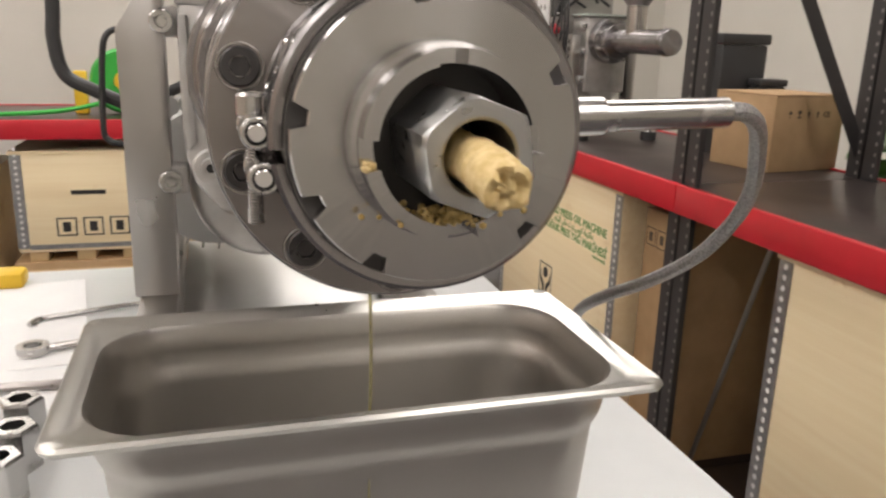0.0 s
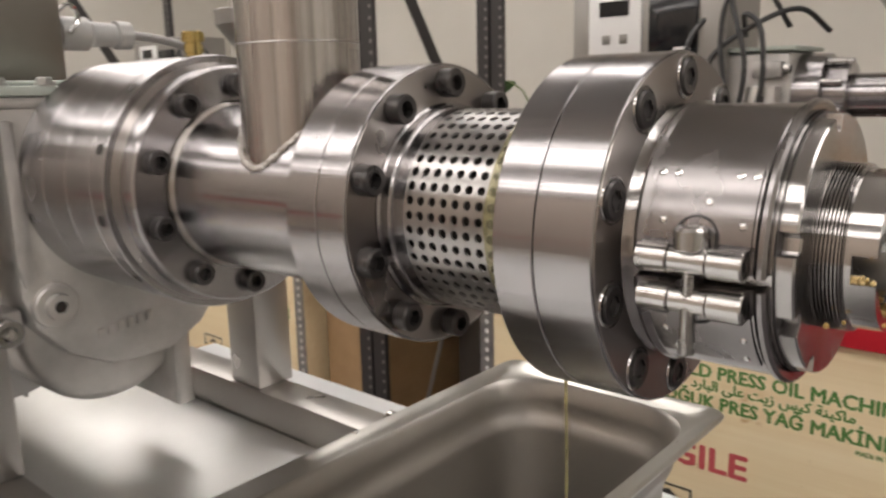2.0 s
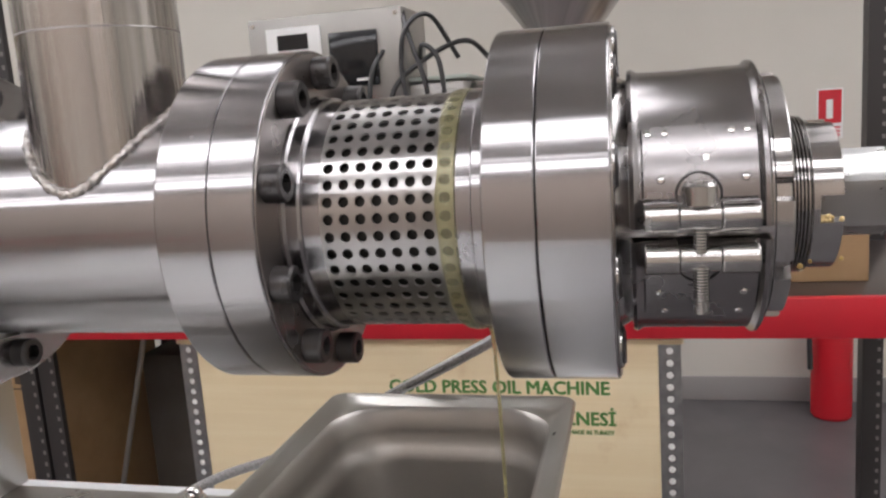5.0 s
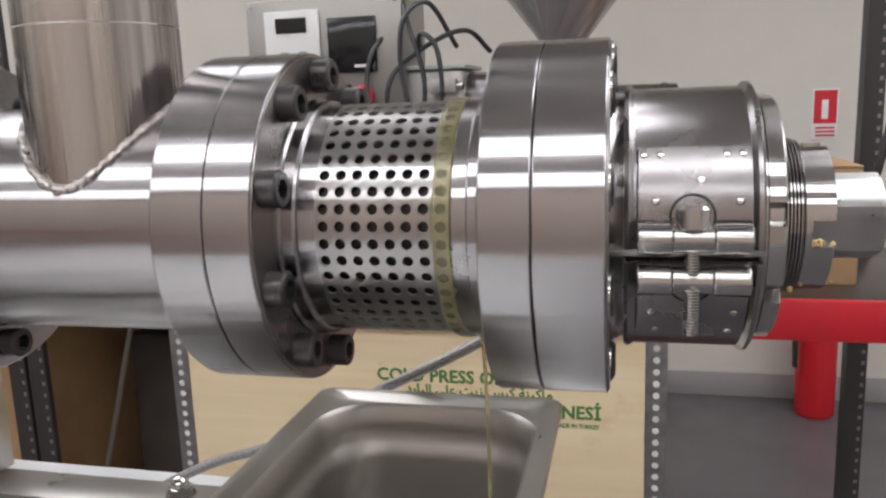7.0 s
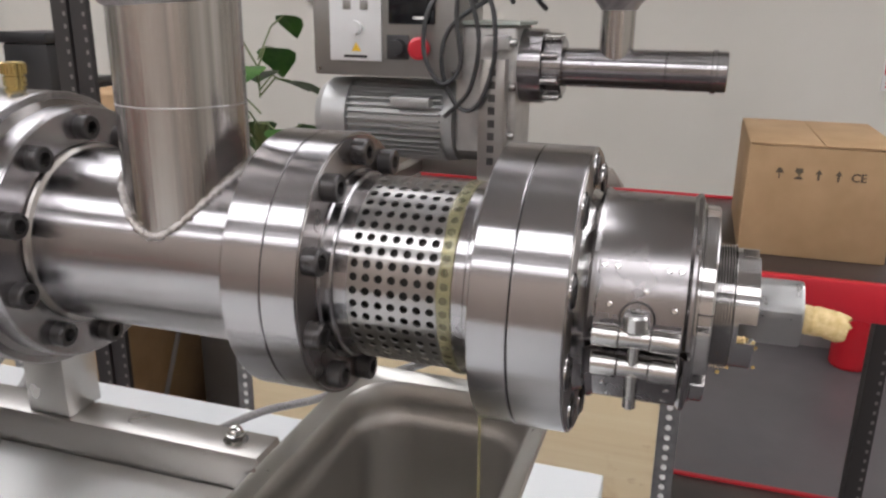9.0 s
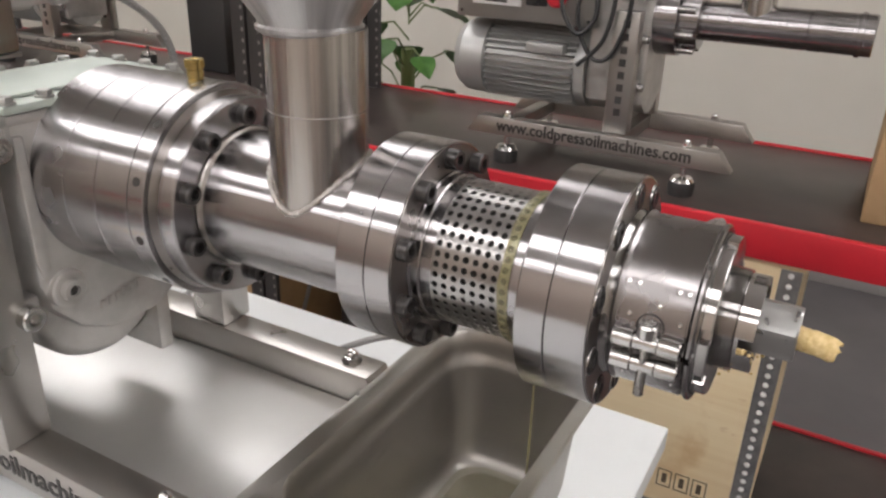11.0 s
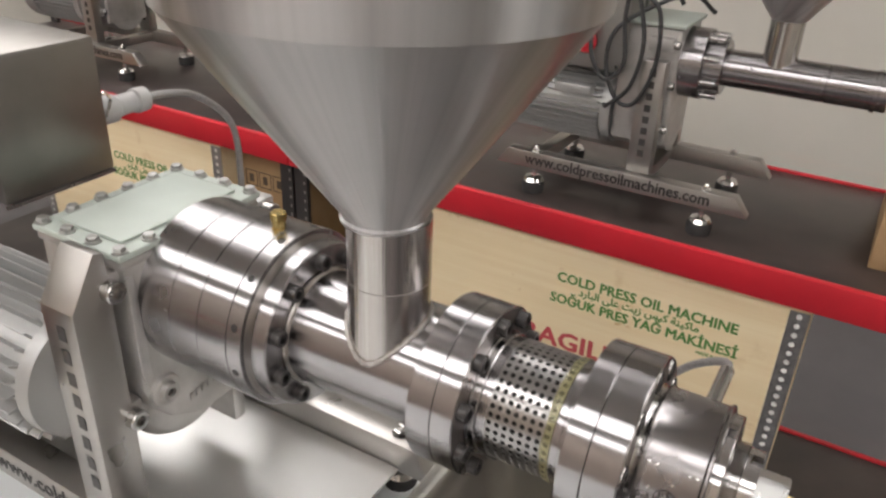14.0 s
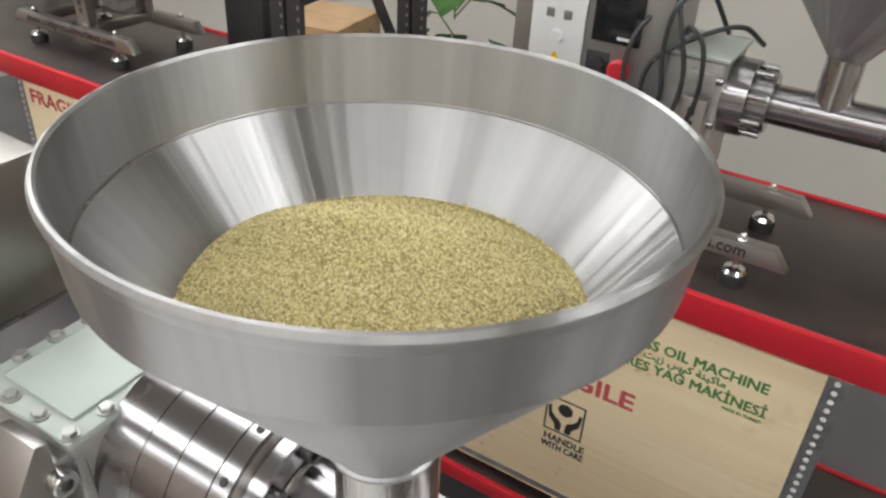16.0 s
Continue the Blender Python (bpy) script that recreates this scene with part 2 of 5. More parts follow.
def part(name, bm, material, parent, label="", angle=24):
    """Links a bmesh as one mesh under a thing or under a part."""
    at = ORIGIN[parent]
    bmesh.ops.translate(bm, verts=bm.verts, vec=-at)
    ob = new(name, finish(bm, name, material, angle))
    ob.parent = parent
    ORIGIN[ob] = at
    return tagged(ob, label)


def solo(name, bm, material, label, category, group="", kind="", m=None, angle=24):
    """A thing of one mesh."""
    lo = Vector((min(v.co.x for v in bm.verts), min(v.co.y for v in bm.verts), min(v.co.z for v in bm.verts)))
    hi = Vector((max(v.co.x for v in bm.verts), max(v.co.y for v in bm.verts), max(v.co.z for v in bm.verts)))
    at = Vector(((lo.x + hi.x) / 2, (lo.y + hi.y) / 2, lo.z))
    bmesh.ops.translate(bm, verts=bm.verts, vec=-at)
    ob = new(name, finish(bm, name, material, angle))
    ob.matrix_world = (m or Matrix()) @ Matrix.Translation(at)
    ORIGIN[ob] = at
    return tagged(ob, label, category, group, kind)


def box(lo, hi, bevel=0.0, bm=None, segments=2):
    bm = bm or bmesh.new()
    c = [(a + b) / 2 for a, b in zip(lo, hi)]
    s = [b - a for a, b in zip(lo, hi)]
    made = bmesh.ops.create_cube(bm, size=1.0, matrix=Matrix.Translation(c) @ Matrix.Diagonal((*s, 1)))
    if bevel:
        edges = list({e for v in made["verts"] for e in v.link_edges})
        bmesh.ops.bevel(bm, geom=edges, offset=bevel, segments=segments, affect="EDGES", profile=0.5)
    return bm


def lathe(profile, at=(0, 0, 0), axis="y", n=64, bm=None, close=False):
    """Turns a profile of (place along the axis, radius) round it."""
    bm = bm or bmesh.new()
    rings = []
    for p, r in profile:
        if r < 1e-6:
            rings.append([bm.verts.new(swivel(p, 0, 0, at, axis))])
        else:
            rings.append([bm.verts.new(swivel(p, r * math.cos(k * math.tau / n), r * math.sin(k * math.tau / n), at, axis)) for k in range(n)])
    if close:
        rings.append(rings[0])
    for a, b in zip(rings, rings[1:]):
        for k in range(n):
            q = [a[k % len(a)], a[(k + 1) % n % len(a)], b[(k + 1) % n % len(b)], b[k % len(b)]]
            q = list(dict.fromkeys(q))
            if len(q) > 2:
                bm.faces.new(q)
    bmesh.ops.recalc_face_normals(bm, faces=bm.faces)
    return bm


def swivel(p, u, v, at, axis):
    if axis == "y":
        c = (u, p, v)
    elif axis == "x":
        c = (p, u, v)
    else:
        c = (u, v, p)
    return Vector(c) + Vector(at)


def edged(a, b, r, e=0.0012, inner=0.0):
    """The profile of a ring or disc from a to b with eased edges."""
    s = 1 if b > a else -1
    return [(a, inner), (a, r - e), (a + s * e * 0.35, r - e * 0.35), (a + s * e, r), (b - s * e, r), (b - s * e * 0.35, r - e * 0.35), (b, r - e), (b, inner)]


def tube(points, r, n=10, bm=None, cap=True):
    """A round bar along a line of points."""
    bm = bm or bmesh.new()
    pts = [Vector(p) for p in points]
    rings = []
    up = Vector((0, 0, 1))
    for i, p in enumerate(pts):
        d = (pts[min(i + 1, len(pts) - 1)] - pts[max(i - 1, 0)]).normalized()
        side = d.cross(up)
        if side.length < 0.05:
            side = d.cross(Vector((1, 0, 0)))
        side.normalize()
        if rings and side.dot(last) < 0:
            side = -side
        last = side
        other = d.cross(side)
        rr = r[i] if isinstance(r, (list, tuple)) else r
        rings.append([bm.verts.new(p + rr * (math.cos(k * math.tau / n) * side + math.sin(k * math.tau / n) * other)) for k in range(n)])
    for a, b in zip(rings, rings[1:]):
        for k in range(n):
            bm.faces.new((a[k], a[(k + 1) % n], b[(k + 1) % n], b[k]))
    if cap:
        bm.faces.new(rings[0])
        bm.faces.new(rings[-1])
    bmesh.ops.recalc_face_normals(bm, faces=bm.faces)
    return bm


def curve(points, steps=8):
    """A smooth line through points (Catmull-Rom)."""
    p = [Vector(q) for q in points]
    p = [2 * p[0] - p[1]] + p + [2 * p[-1] - p[-2]]
    out = []
    for i in range(1, len(p) - 2):
        for s in range(steps):
            t = s / steps
            a, b, c, d = p[i - 1 : i + 3]
            out.append(0.5 * (2 * b + (c - a) * t + (2 * a - 5 * b + 4 * c - d) * t * t + (3 * b - a - 3 * c + d) * t ** 3))
    return out + [p[-2]]


def prism(outline, depth, m, bevel=0.0):
    """A flat outline in x, y pushed out along z by depth, then placed by m."""
    bm = bmesh.new()
    lo = [bm.verts.new((x, y, 0)) for x, y in outline]
    hi = [bm.verts.new((x, y, depth)) for x, y in outline]
    bm.faces.new(lo)
    bm.faces.new(hi)
    k = len(lo)
    for i in range(k):
        bm.faces.new((lo[i], lo[(i + 1) % k], hi[(i + 1) % k], hi[i]))
    if bevel:
        bmesh.ops.bevel(bm, geom=list(bm.edges), offset=bevel, segments=2, affect="EDGES", profile=0.5)
    bmesh.ops.recalc_face_normals(bm, faces=bm.faces)
    bmesh.ops.transform(bm, matrix=m, verts=bm.verts)
    return bm


def frame_at(at, out, up=(0, 0, 1)):
    """A pose whose z points out of a surface and whose y is as near to up as it can be."""
    z = Vector(out).normalized()
    if abs(z.dot(Vector(up).normalized())) > 0.999:
        up = (0, 1, 0)
    x = Vector(up).cross(z).normalized()
    y = z.cross(x)
    return Matrix.Translation(at) @ Matrix((x, y, z)).transposed().to_4x4()


def lettering(text, size, m, material, parent, name="lettering", depth=0.0006, fit=None, weight=0.024):
    """Raised lettering in the built-in font, as a mesh; fit: its full width."""
    cu = bpy.data.curves.new(name, "FONT")
    cu.body, cu.size, cu.extrude, cu.resolution_u = text, size, depth, 2
    ob = new(name, cu)
    dg = bpy.context.evaluated_depsgraph_get()
    me = bpy.data.meshes.new_from_object(ob.evaluated_get(dg))
    bpy.data.objects.remove(ob)
    bm = bmesh.new()
    bm.from_mesh(me)
    bpy.data.meshes.remove(me)
    if fit:
        w = max(v.co.x for v in bm.verts) - min(v.co.x for v in bm.verts)
        bmesh.ops.scale(bm, verts=bm.verts, vec=(fit / w, 1, 1))
    # a bolder face: shifted copies, each a hair proud of the last
    faces = bm.faces[:]
    for k, (u, v) in enumerate(((1, 0.4), (-1, -0.4), (0.5, -0.8), (-0.5, 0.8))):
        twin = bmesh.ops.duplicate(bm, geom=faces)["geom"]
        bmesh.ops.translate(bm, verts=[g for g in twin if isinstance(g, bmesh.types.BMVert)], vec=(u * size * weight, v * size * weight, 0.00002 * (k + 1)))
    bmesh.ops.transform(bm, matrix=m, verts=bm.verts)
    return part(name, bm, material, parent)


def socket_screw(at, out, r, length, bm_head=True):
    """Cylinder-head screw with a hex socket; the head stands out of the surface."""
    bm = bmesh.new()
    n = 24
    hexr = r * 0.52
    prof = [(0, r), (length - r * 0.12, r), (length, r * 0.9), (length, hexr * 1.02)]
    lathe([(p, q) for p, q in prof], axis="z", n=n, bm=bm)
    lathe([(length, hexr * 1.02), (length * 0.45, hexr), (length * 0.45, 0)], axis="z", n=6, bm=bm)
    bmesh.ops.transform(bm, matrix=frame_at(at, out), verts=bm.verts)
    bmesh.ops.recalc_face_normals(bm, faces=bm.faces)
    return bm


def hex_head(at, out, r, height, turn=0.0, domed=0.0):
    bm = bmesh.new()
    prof = [(0, r), (height * 0.8, r), (height, r * 0.86), (height, 0)]
    if domed:
        prof = [(0, r), (height * 0.55, r), (height * 0.6, r * 0.8)]
    lathe(prof, axis="z", n=6, bm=bm)
    if domed:
        lathe([(height * 0.6 + domed * math.sin(a) , r * 0.78 * math.cos(a)) for a in [k * math.pi / 12 for k in range(6)]] + [(height * 0.6 + domed, 0)], axis="z", n=16, bm=bm)
    lathe([(-0.0012, r * 1.25), (0.0006, r * 1.25), (0.0006, r * 0.6)], axis="z", n=20, bm=bm)
    bmesh.ops.transform(bm, matrix=frame_at(at, out) @ Matrix.Rotation(turn, 4, "Z"), verts=bm.verts)
    return bm



# ---- the room ----
X0, X1, Y0, Y1, CEILING = -3.6, 2.85, -3.2, 4.9, 2.9
solo("floor", box((X0 - 0.2, Y0 - 0.2, -0.1), (X1 + 0.2, Y1 + 0.2, 0)), FLOOR, "dark grey smooth vinyl floor of the showroom", "floor", kind="structure")
solo("ceiling", box((X0 - 0.2, Y0 - 0.2, CEILING), (X1 + 0.2, Y1 + 0.2, CEILING + 0.1)), CEIL, "white painted ceiling over the showroom", "ceiling", kind="structure")
solo("wall_east", box((X1, Y0 - 0.2, 0), (X1 + 0.15, Y1 + 0.2, CEILING)), WALL, "cream painted plain wall behind the rack", "wall", kind="structure")
# out of view; its tan is picked to warm the steel's reflections and fill
solo("unseen_wall_west", box((X0 - 0.15, Y0 - 0.2, 0), (X0, Y1 + 0.2, CEILING)), WEST, "unseen plain wall added in tan for warm reflections", "wall", kind="structure")
solo("wall_north", box((X0, Y1, 0), (X1, Y1 + 0.15, CEILING)), WALL, "cream painted plain wall behind far shelves", "wall", kind="structure")
solo("wall_south", box((X0, Y0 - 0.15, 0), (X1, Y0, CEILING)), WALL, "cream painted plain wall", "wall", kind="structure")
solo("baseboard", box((X1 - 0.012, Y0, 0), (X1, Y1, 0.10), 0.003), SKIRT, "grey baseboard along the cream wall", "baseboard", kind="structure")


def ceiling_light(x, y, w, h):
    t = thing("ceiling_light", (x, y, CEILING - 0.03), "flat white LED ceiling panel, switched on", "ceiling light", "ceiling panels")
    bm = bmesh.new()
    f = 0.02
    for lo, hi in (((-w / 2, -h / 2), (w / 2, -h / 2 + f)), ((-w / 2, h / 2 - f), (w / 2, h / 2)), ((-w / 2, -h / 2 + f), (-w / 2 + f, h / 2 - f)), ((w / 2 - f, -h / 2 + f), (w / 2, h / 2 - f))):
        box((x + lo[0], y + lo[1], CEILING - 0.03), (x + hi[0], y + hi[1], CEILING - 0.001), bm=bm)
    part("frame", bm, WHITE_PLASTIC, t)
    part("diffuser", box((x - w / 2 + f, y - h / 2 + f, CEILING - 0.022), (x + w / 2 - f, y + h / 2 - f, CEILING - 0.004)), LAMP, t, "glowing white diffuser")


for lx in (-2.9, -1.4, 0.45, 1.2):
    for ly in (-2.1, -0.8, 0.5, 1.8, 3.1, 4.3):
        if lx < 0 or ly != 0.5:
            ceiling_light(lx, ly, 0.60, 1.2 if ly < 4 else 1.0)

# ---- the table ----
table = thing("table", (-0.45, 1.2, 0), "white laminate work table under the oil press", "table")
part("tabletop", box((-1.25, 0.468, TABLE - 0.03), (0.300, 1.3175, TABLE), 0.002), TABLETOP, table, "white laminate tabletop")
part("edge_band", box((-1.25, 1.3177, TABLE - 0.03), (0.300, 1.3215, TABLE + 0.0006), 0.0008), WOOD, table, "brown wooden edge band")
for lx in (-1.2, 0.25):
    for ly in (0.53, 1.26):
        part("leg", box((lx - 0.02, ly - 0.02, 0), (lx + 0.02, ly + 0.02, TABLE - 0.031), 0.003), CTRL, table)

# ---- the steel pan ----


def rounded(x0, x1, y0, y1, r, n=6):
    pts = []
    for cx, cy, a in ((x1 - r, y1 - r, 0), (x0 + r, y1 - r, 90), (x0 + r, y0 + r, 180), (x1 - r, y0 + r, 270)):
        for k in range(n + 1):
            w = radians(a + 90 * k / n)
            pts.append((cx + r * math.cos(w), cy + r * math.sin(w)))
    return pts


def gastro_pan(c, rim_z, length, width, depth, loops):
    """One pressed sheet of the pan, given as loops of (inset, drop, corner radius)."""
    bm = bmesh.new()
    hl, hw = length / 2, width / 2
    rings = [[bm.verts.new((c[0] + x, c[1] + y, rim_z - drop)) for x, y in rounded(-hl + i, hl - i, -hw + i, hw - i, r)] for i, drop, r in loops]
    for a, b in zip(rings, rings[1:]):
        for i in range(len(a)):
            bm.faces.new((a[i], a[(i + 1) % len(a)], b[(i + 1) % len(b)], b[i]))
    if loops[-1][1] > depth * 0.9:
        bm.faces.new(rings[-1])
    bmesh.ops.recalc_face_normals(bm, faces=bm.faces)
    bmesh.ops.solidify(bm, geom=bm.faces[:], thickness=0.0009)
    return bm


RIM = 1.006
DEEP = 0.1495
lip = [(0.0015, 0.004, 0.009), (0.0, 0.001, 0.010), (0.0015, -0.001, 0.010), (0.008, 0.0, 0.012), (0.011, 0.0025, 0.02), (0.0135, 0.0035, 0.040)]
well = [(0.0135, 0.0035, 0.040), (0.0155, 0.006, 0.040), (0.0165, 0.020, 0.0395), (0.0173, 0.027, 0.039), (0.0188, 0.0315, 0.0385), (0.0206, 0.0355, 0.038), (0.0216, 0.041, 0.038), (0.027, DEEP * 0.8, 0.036), (0.030, DEEP - 0.014, 0.036), (0.035, DEEP - 0.005, 0.034), (0.047, DEEP - 0.001, 0.028)]
pan = thing("steel_pan", (0.005, 0.586, TABLE), "deep rectangular stainless steel gastronorm pan catching oil", "pan")
part("rim", gastro_pan((0.005, 0.586), RIM, 0.325, 0.176, DEEP, lip), PAN_RIM, pan, angle=50)
part("basin", gastro_pan((0.005, 0.586), RIM, 0.325, 0.176, DEEP, well), PAN_STEEL, pan, angle=60)
part("oil_pool", prism(rounded(-0.1235, 0.1235, -0.049, 0.049, 0.03), 0.0025, Matrix.Translation((0.005, 0.586, RIM - DEEP + 0.0014))), OIL_POOL, pan, "shallow pool of pale oil")

# ---- the oil press ----
press = thing("oil_press", (0, 0.9, TABLE), "stainless steel screw oil press with hopper, on the white table", "oil press")
A = (0, 0, AZ)


def ring_bolts(n, first, circle, face, r, length, recess=0.0):
    for k in range(n):
        w = radians(first + 360 / n * k)
        x, z = circle * math.cos(w), circle * math.sin(w)
        yield x, z, w


# barrel pipe
part("barrel", lathe([(0.638, 0.03), (0.638, 0.0556), (0.80, 0.0556), (0.80, 0.03)], A, n=96), STEEL, press, "turned steel barrel")
# flange behind the screen, two discs with a seam
flange = part("flange", lathe(edged(0.5975, 0.6174, 0.0758, 0.0007, 0.04), A, n=96), STEEL, press, "two-part turned steel flange with black screws")
part("flange_disc", lathe(edged(0.6177, 0.6405, 0.0758, 0.0007, 0.04), A, n=96), STEEL, flange)
part("flange_face", lathe([(0.5973, 0.054), (0.5971, 0.054), (0.5971, 0.0740), (0.5976, 0.0743)], A, n=96), STEEL_DARK, flange)
for x, z, w in ring_bolts(10, 198, 0.0655, 0.606, 0.008, 0.014):
    part("screw", socket_screw((x, 0.597, AZ + z), (0, -1, 0), 0.0076, 0.0088), BLACK_OXIDE, flange, "black socket head screw")

# perforated screen


def perforated(y0, y1, r, rows, cols, hole, thick=0.0012):
    bm = bmesh.new()
    seg = 12
    dy = (y1 - y0) / cols
    da = math.tau / rows
    dz = r * da

    def at(u, v, rad):
        w = math.pi + v / r
        return bm.verts.new((rad * math.cos(w), u, AZ - rad * math.sin(w)))

    for i in range(rows):
        for j in range(cols):
            cu, cv = y0 + dy * (j + 0.5), (i + 0.5) * dz
            outer, inner, deep = [], [], []
            for k in range(seg):
                a = math.tau * (k + 0.5) / seg
                c, s = math.cos(a), math.sin(a)
                m = 1 / max(abs(c) , abs(s))
                outer.append(at(cu + dy / 2 * c * m, cv + dz / 2 * s * m, r))
                inner.append(at(cu + hole * c, cv + hole * s, r - 0.00008))
                deep.append(at(cu + hole * c, cv + hole * s, r - thick))
            for k in range(seg):
                q = (k + 1) % seg
                bm.faces.new((outer[k], outer[q], inner[q], inner[k]))
                bm.faces.new((inner[k], inner[q], deep[q], deep[k]))
    bmesh.ops.remove_doubles(bm, verts=bm.verts, dist=0.00005)
    bmesh.ops.recalc_face_normals(bm, faces=bm.faces)
    return bm


screen = part("screen", perforated(0.5245, 0.5805, 0.0522, 46, 8, 0.0023), SCREEN_STEEL, press, "perforated steel oil screen", angle=50)
part("screen_core", lathe([(0.524, 0.0485), (0.590, 0.0485)], A, n=64), HOLLOW_SHADE, screen, "core coloured near black for the shade inside the screen")
part("screen_collar", lathe([(0.5803, 0.0515), (0.5803, 0.0522), (0.5880, 0.0522), (0.5885, 0.0532), (0.5895, 0.0540), (0.5945, 0.0540), (0.5955, 0.0552), (0.598, 0.0552), (0.598, 0.05)], A, n=96), STEEL, screen)
part("screen_collar", lathe([(0.508, 0.05), (0.508, 0.0562), (0.5125, 0.0562), (0.5135, 0.0545), (0.5170, 0.0545), (0.5176, 0.0534), (0.5180, 0.0532), (0.5235, 0.0530), (0.5248, 0.0521), (0.525, 0.05)], A, n=96), STEEL, screen)


def oil_ring():
    bm = bmesh.new()
    n, m = 160, 8
    rings = []
    for k in range(n):
        w = math.tau * k / n
        swell = 0.0012 + 0.0007 * noise.noise((math.cos(w) * 6, math.sin(w) * 6, 1)) + 0.0012 * max(0, -math.sin(w)) ** 3
        half = 0.0042 + 0.0008 * noise.noise((math.cos(w) * 4, math.sin(w) * 4, 5))
        mid = 0.5275 + 0.0007 * noise.noise((math.cos(w) * 3, math.sin(w) * 3, 9)) - 0.002 * max(0, -math.sin(w)) ** 4
        ring = []
        for j in range(m + 1):
            q = math.pi * j / m
            r = 0.0523 + swell * math.sin(q) ** 0.7 * (1 if 0 < j < m else 0)
            ring.append(bm.verts.new((r * math.cos(w), mid + half * math.cos(q), AZ + r * math.sin(w))))
        rings.append(ring)
    for k in range(n):
        a, b = rings[k], rings[(k + 1) % n]
        for j in range(m):
            bm.faces.new((a[j], b[j], b[j + 1], a[j + 1]))
    bmesh.ops.recalc_face_normals(bm, faces=bm.faces)
    return bm


solo("oil_film", oil_ring(), OIL, "pale yellow oil oozing round the perforated screen", "oil", angle=180)
drip = [(0.0, 0.5235, AZ - 0.0535), (0.0, 0.522, AZ - 0.060), (0.0, 0.521, AZ - 0.080), (0.001, 0.5205, AZ - 0.13), (0.0, 0.520, AZ - 0.19), (0.001, 0.5195, RIM - 0.148)]
solo("oil_stream", tube(curve(drip, 6), [max(0.0009, 0.0052 * math.exp(-k * 0.55)) for k in range(31)], 10), OIL, "thin stream of pale yellow oil falling into the pan", "oil", angle=180)

# big front flange
front = part("front_flange", lathe(edged(0.4902, 0.5095, 0.0758, 0.0007, 0.04), A, n=112), STEEL, press, "two-part turned steel front flange")
part("flange_disc", lathe(edged(0.4640, 0.4899, 0.0758, 0.0007, 0.04), A, n=112), STEEL, front)


part("flange_face", lathe([(0.4640, 0.047), (0.4634, 0.047), (0.4634, 0.0744), (0.4641, 0.0747)], A, n=112), STEEL_DARK, front)
for x, z, w in ring_bolts(10, 198, 0.0650, 0.46, 0.008, 0.0):
    s = part("screw", socket_screw((x, 0.4637, AZ + z), (0, -1, 0), 0.0078, 0.0022), BLACK_OXIDE, front, "black socket head screw sunk in the flange")
    part("counterbore_rim", lathe([(0.4637, 0.0084), (0.4626, 0.0086), (0.4626, 0.0091), (0.4637, 0.0095)], (x, 0, AZ + z), n=28), STEEL_SHINY, front)

# neck, heater band, cap, thread and slotted sleeve
part("neck", lathe([(0.4636, 0.042), (0.4636, 0.0545), (0.4615, 0.0530), (0.459, 0.0515), (0.456, 0.0510), (0.408, 0.0510), (0.408, 0.03)], A, n=96), STEEL_SHINY, press)


def heater_band():
    """The band is split along its near side, where the lugs stand."""
    bm = bmesh.new()
    prof = [(0.4094, 0.0515), (0.4090, 0.0543), (0.4100, 0.0558), (0.4116, 0.0558), (0.4128, 0.0546), (0.4134, 0.0540), (0.4540, 0.0540), (0.4550, 0.0548), (0.4565, 0.0556), (0.4580, 0.0550), (0.4584, 0.0515)]
    n = 120
    gap = radians(2.6)
    mid = math.pi + radians(7.0)
    rows = []
    for k in range(n + 1):
        w = mid + gap + (math.tau - 2 * gap) * k / n
        rows.append([bm.verts.new((r * math.cos(w), y, AZ + r * math.sin(w))) for y, r in prof])
    for a, b in zip(rows, rows[1:]):
        for j in range(len(prof) - 1):
            bm.faces.new((a[j], b[j], b[j + 1], a[j + 1]))
    bmesh.ops.recalc_face_normals(bm, faces=bm.faces)
    bmesh.ops.solidify(bm, geom=bm.faces[:], thickness=0.0008)
    return bm


band = part("heater_band", heater_band(), BAND, press, "polished steel heater band with clamp screw", angle=40)


def on_band(w, y, r):
    a = math.pi + radians(w)
    return Vector((r * math.cos(a), y, AZ + r * math.sin(a)))


def strap(w0, w1, y0, y1, r, lift=0.0009):
    bm = bmesh.new()
    rows = []
    n = 10
    for k in range(n + 1):
        w = w0 + (w1 - w0) * k / n
        rows.append([bm.verts.new(on_band(w, y, r + q)) for y, q in ((y0, 0), (y0, lift), (y1, lift), (y1, 0))])
    for a, b in zip(rows, rows[1:]):
        for j in range(3):
            bm.faces.new((a[j], b[j], b[j + 1], a[j + 1]))
    bm.faces.new(rows[0])
    bm.faces.new(rows[-1])
    bmesh.ops.recalc_face_normals(bm, faces=bm.faces)
    return bm


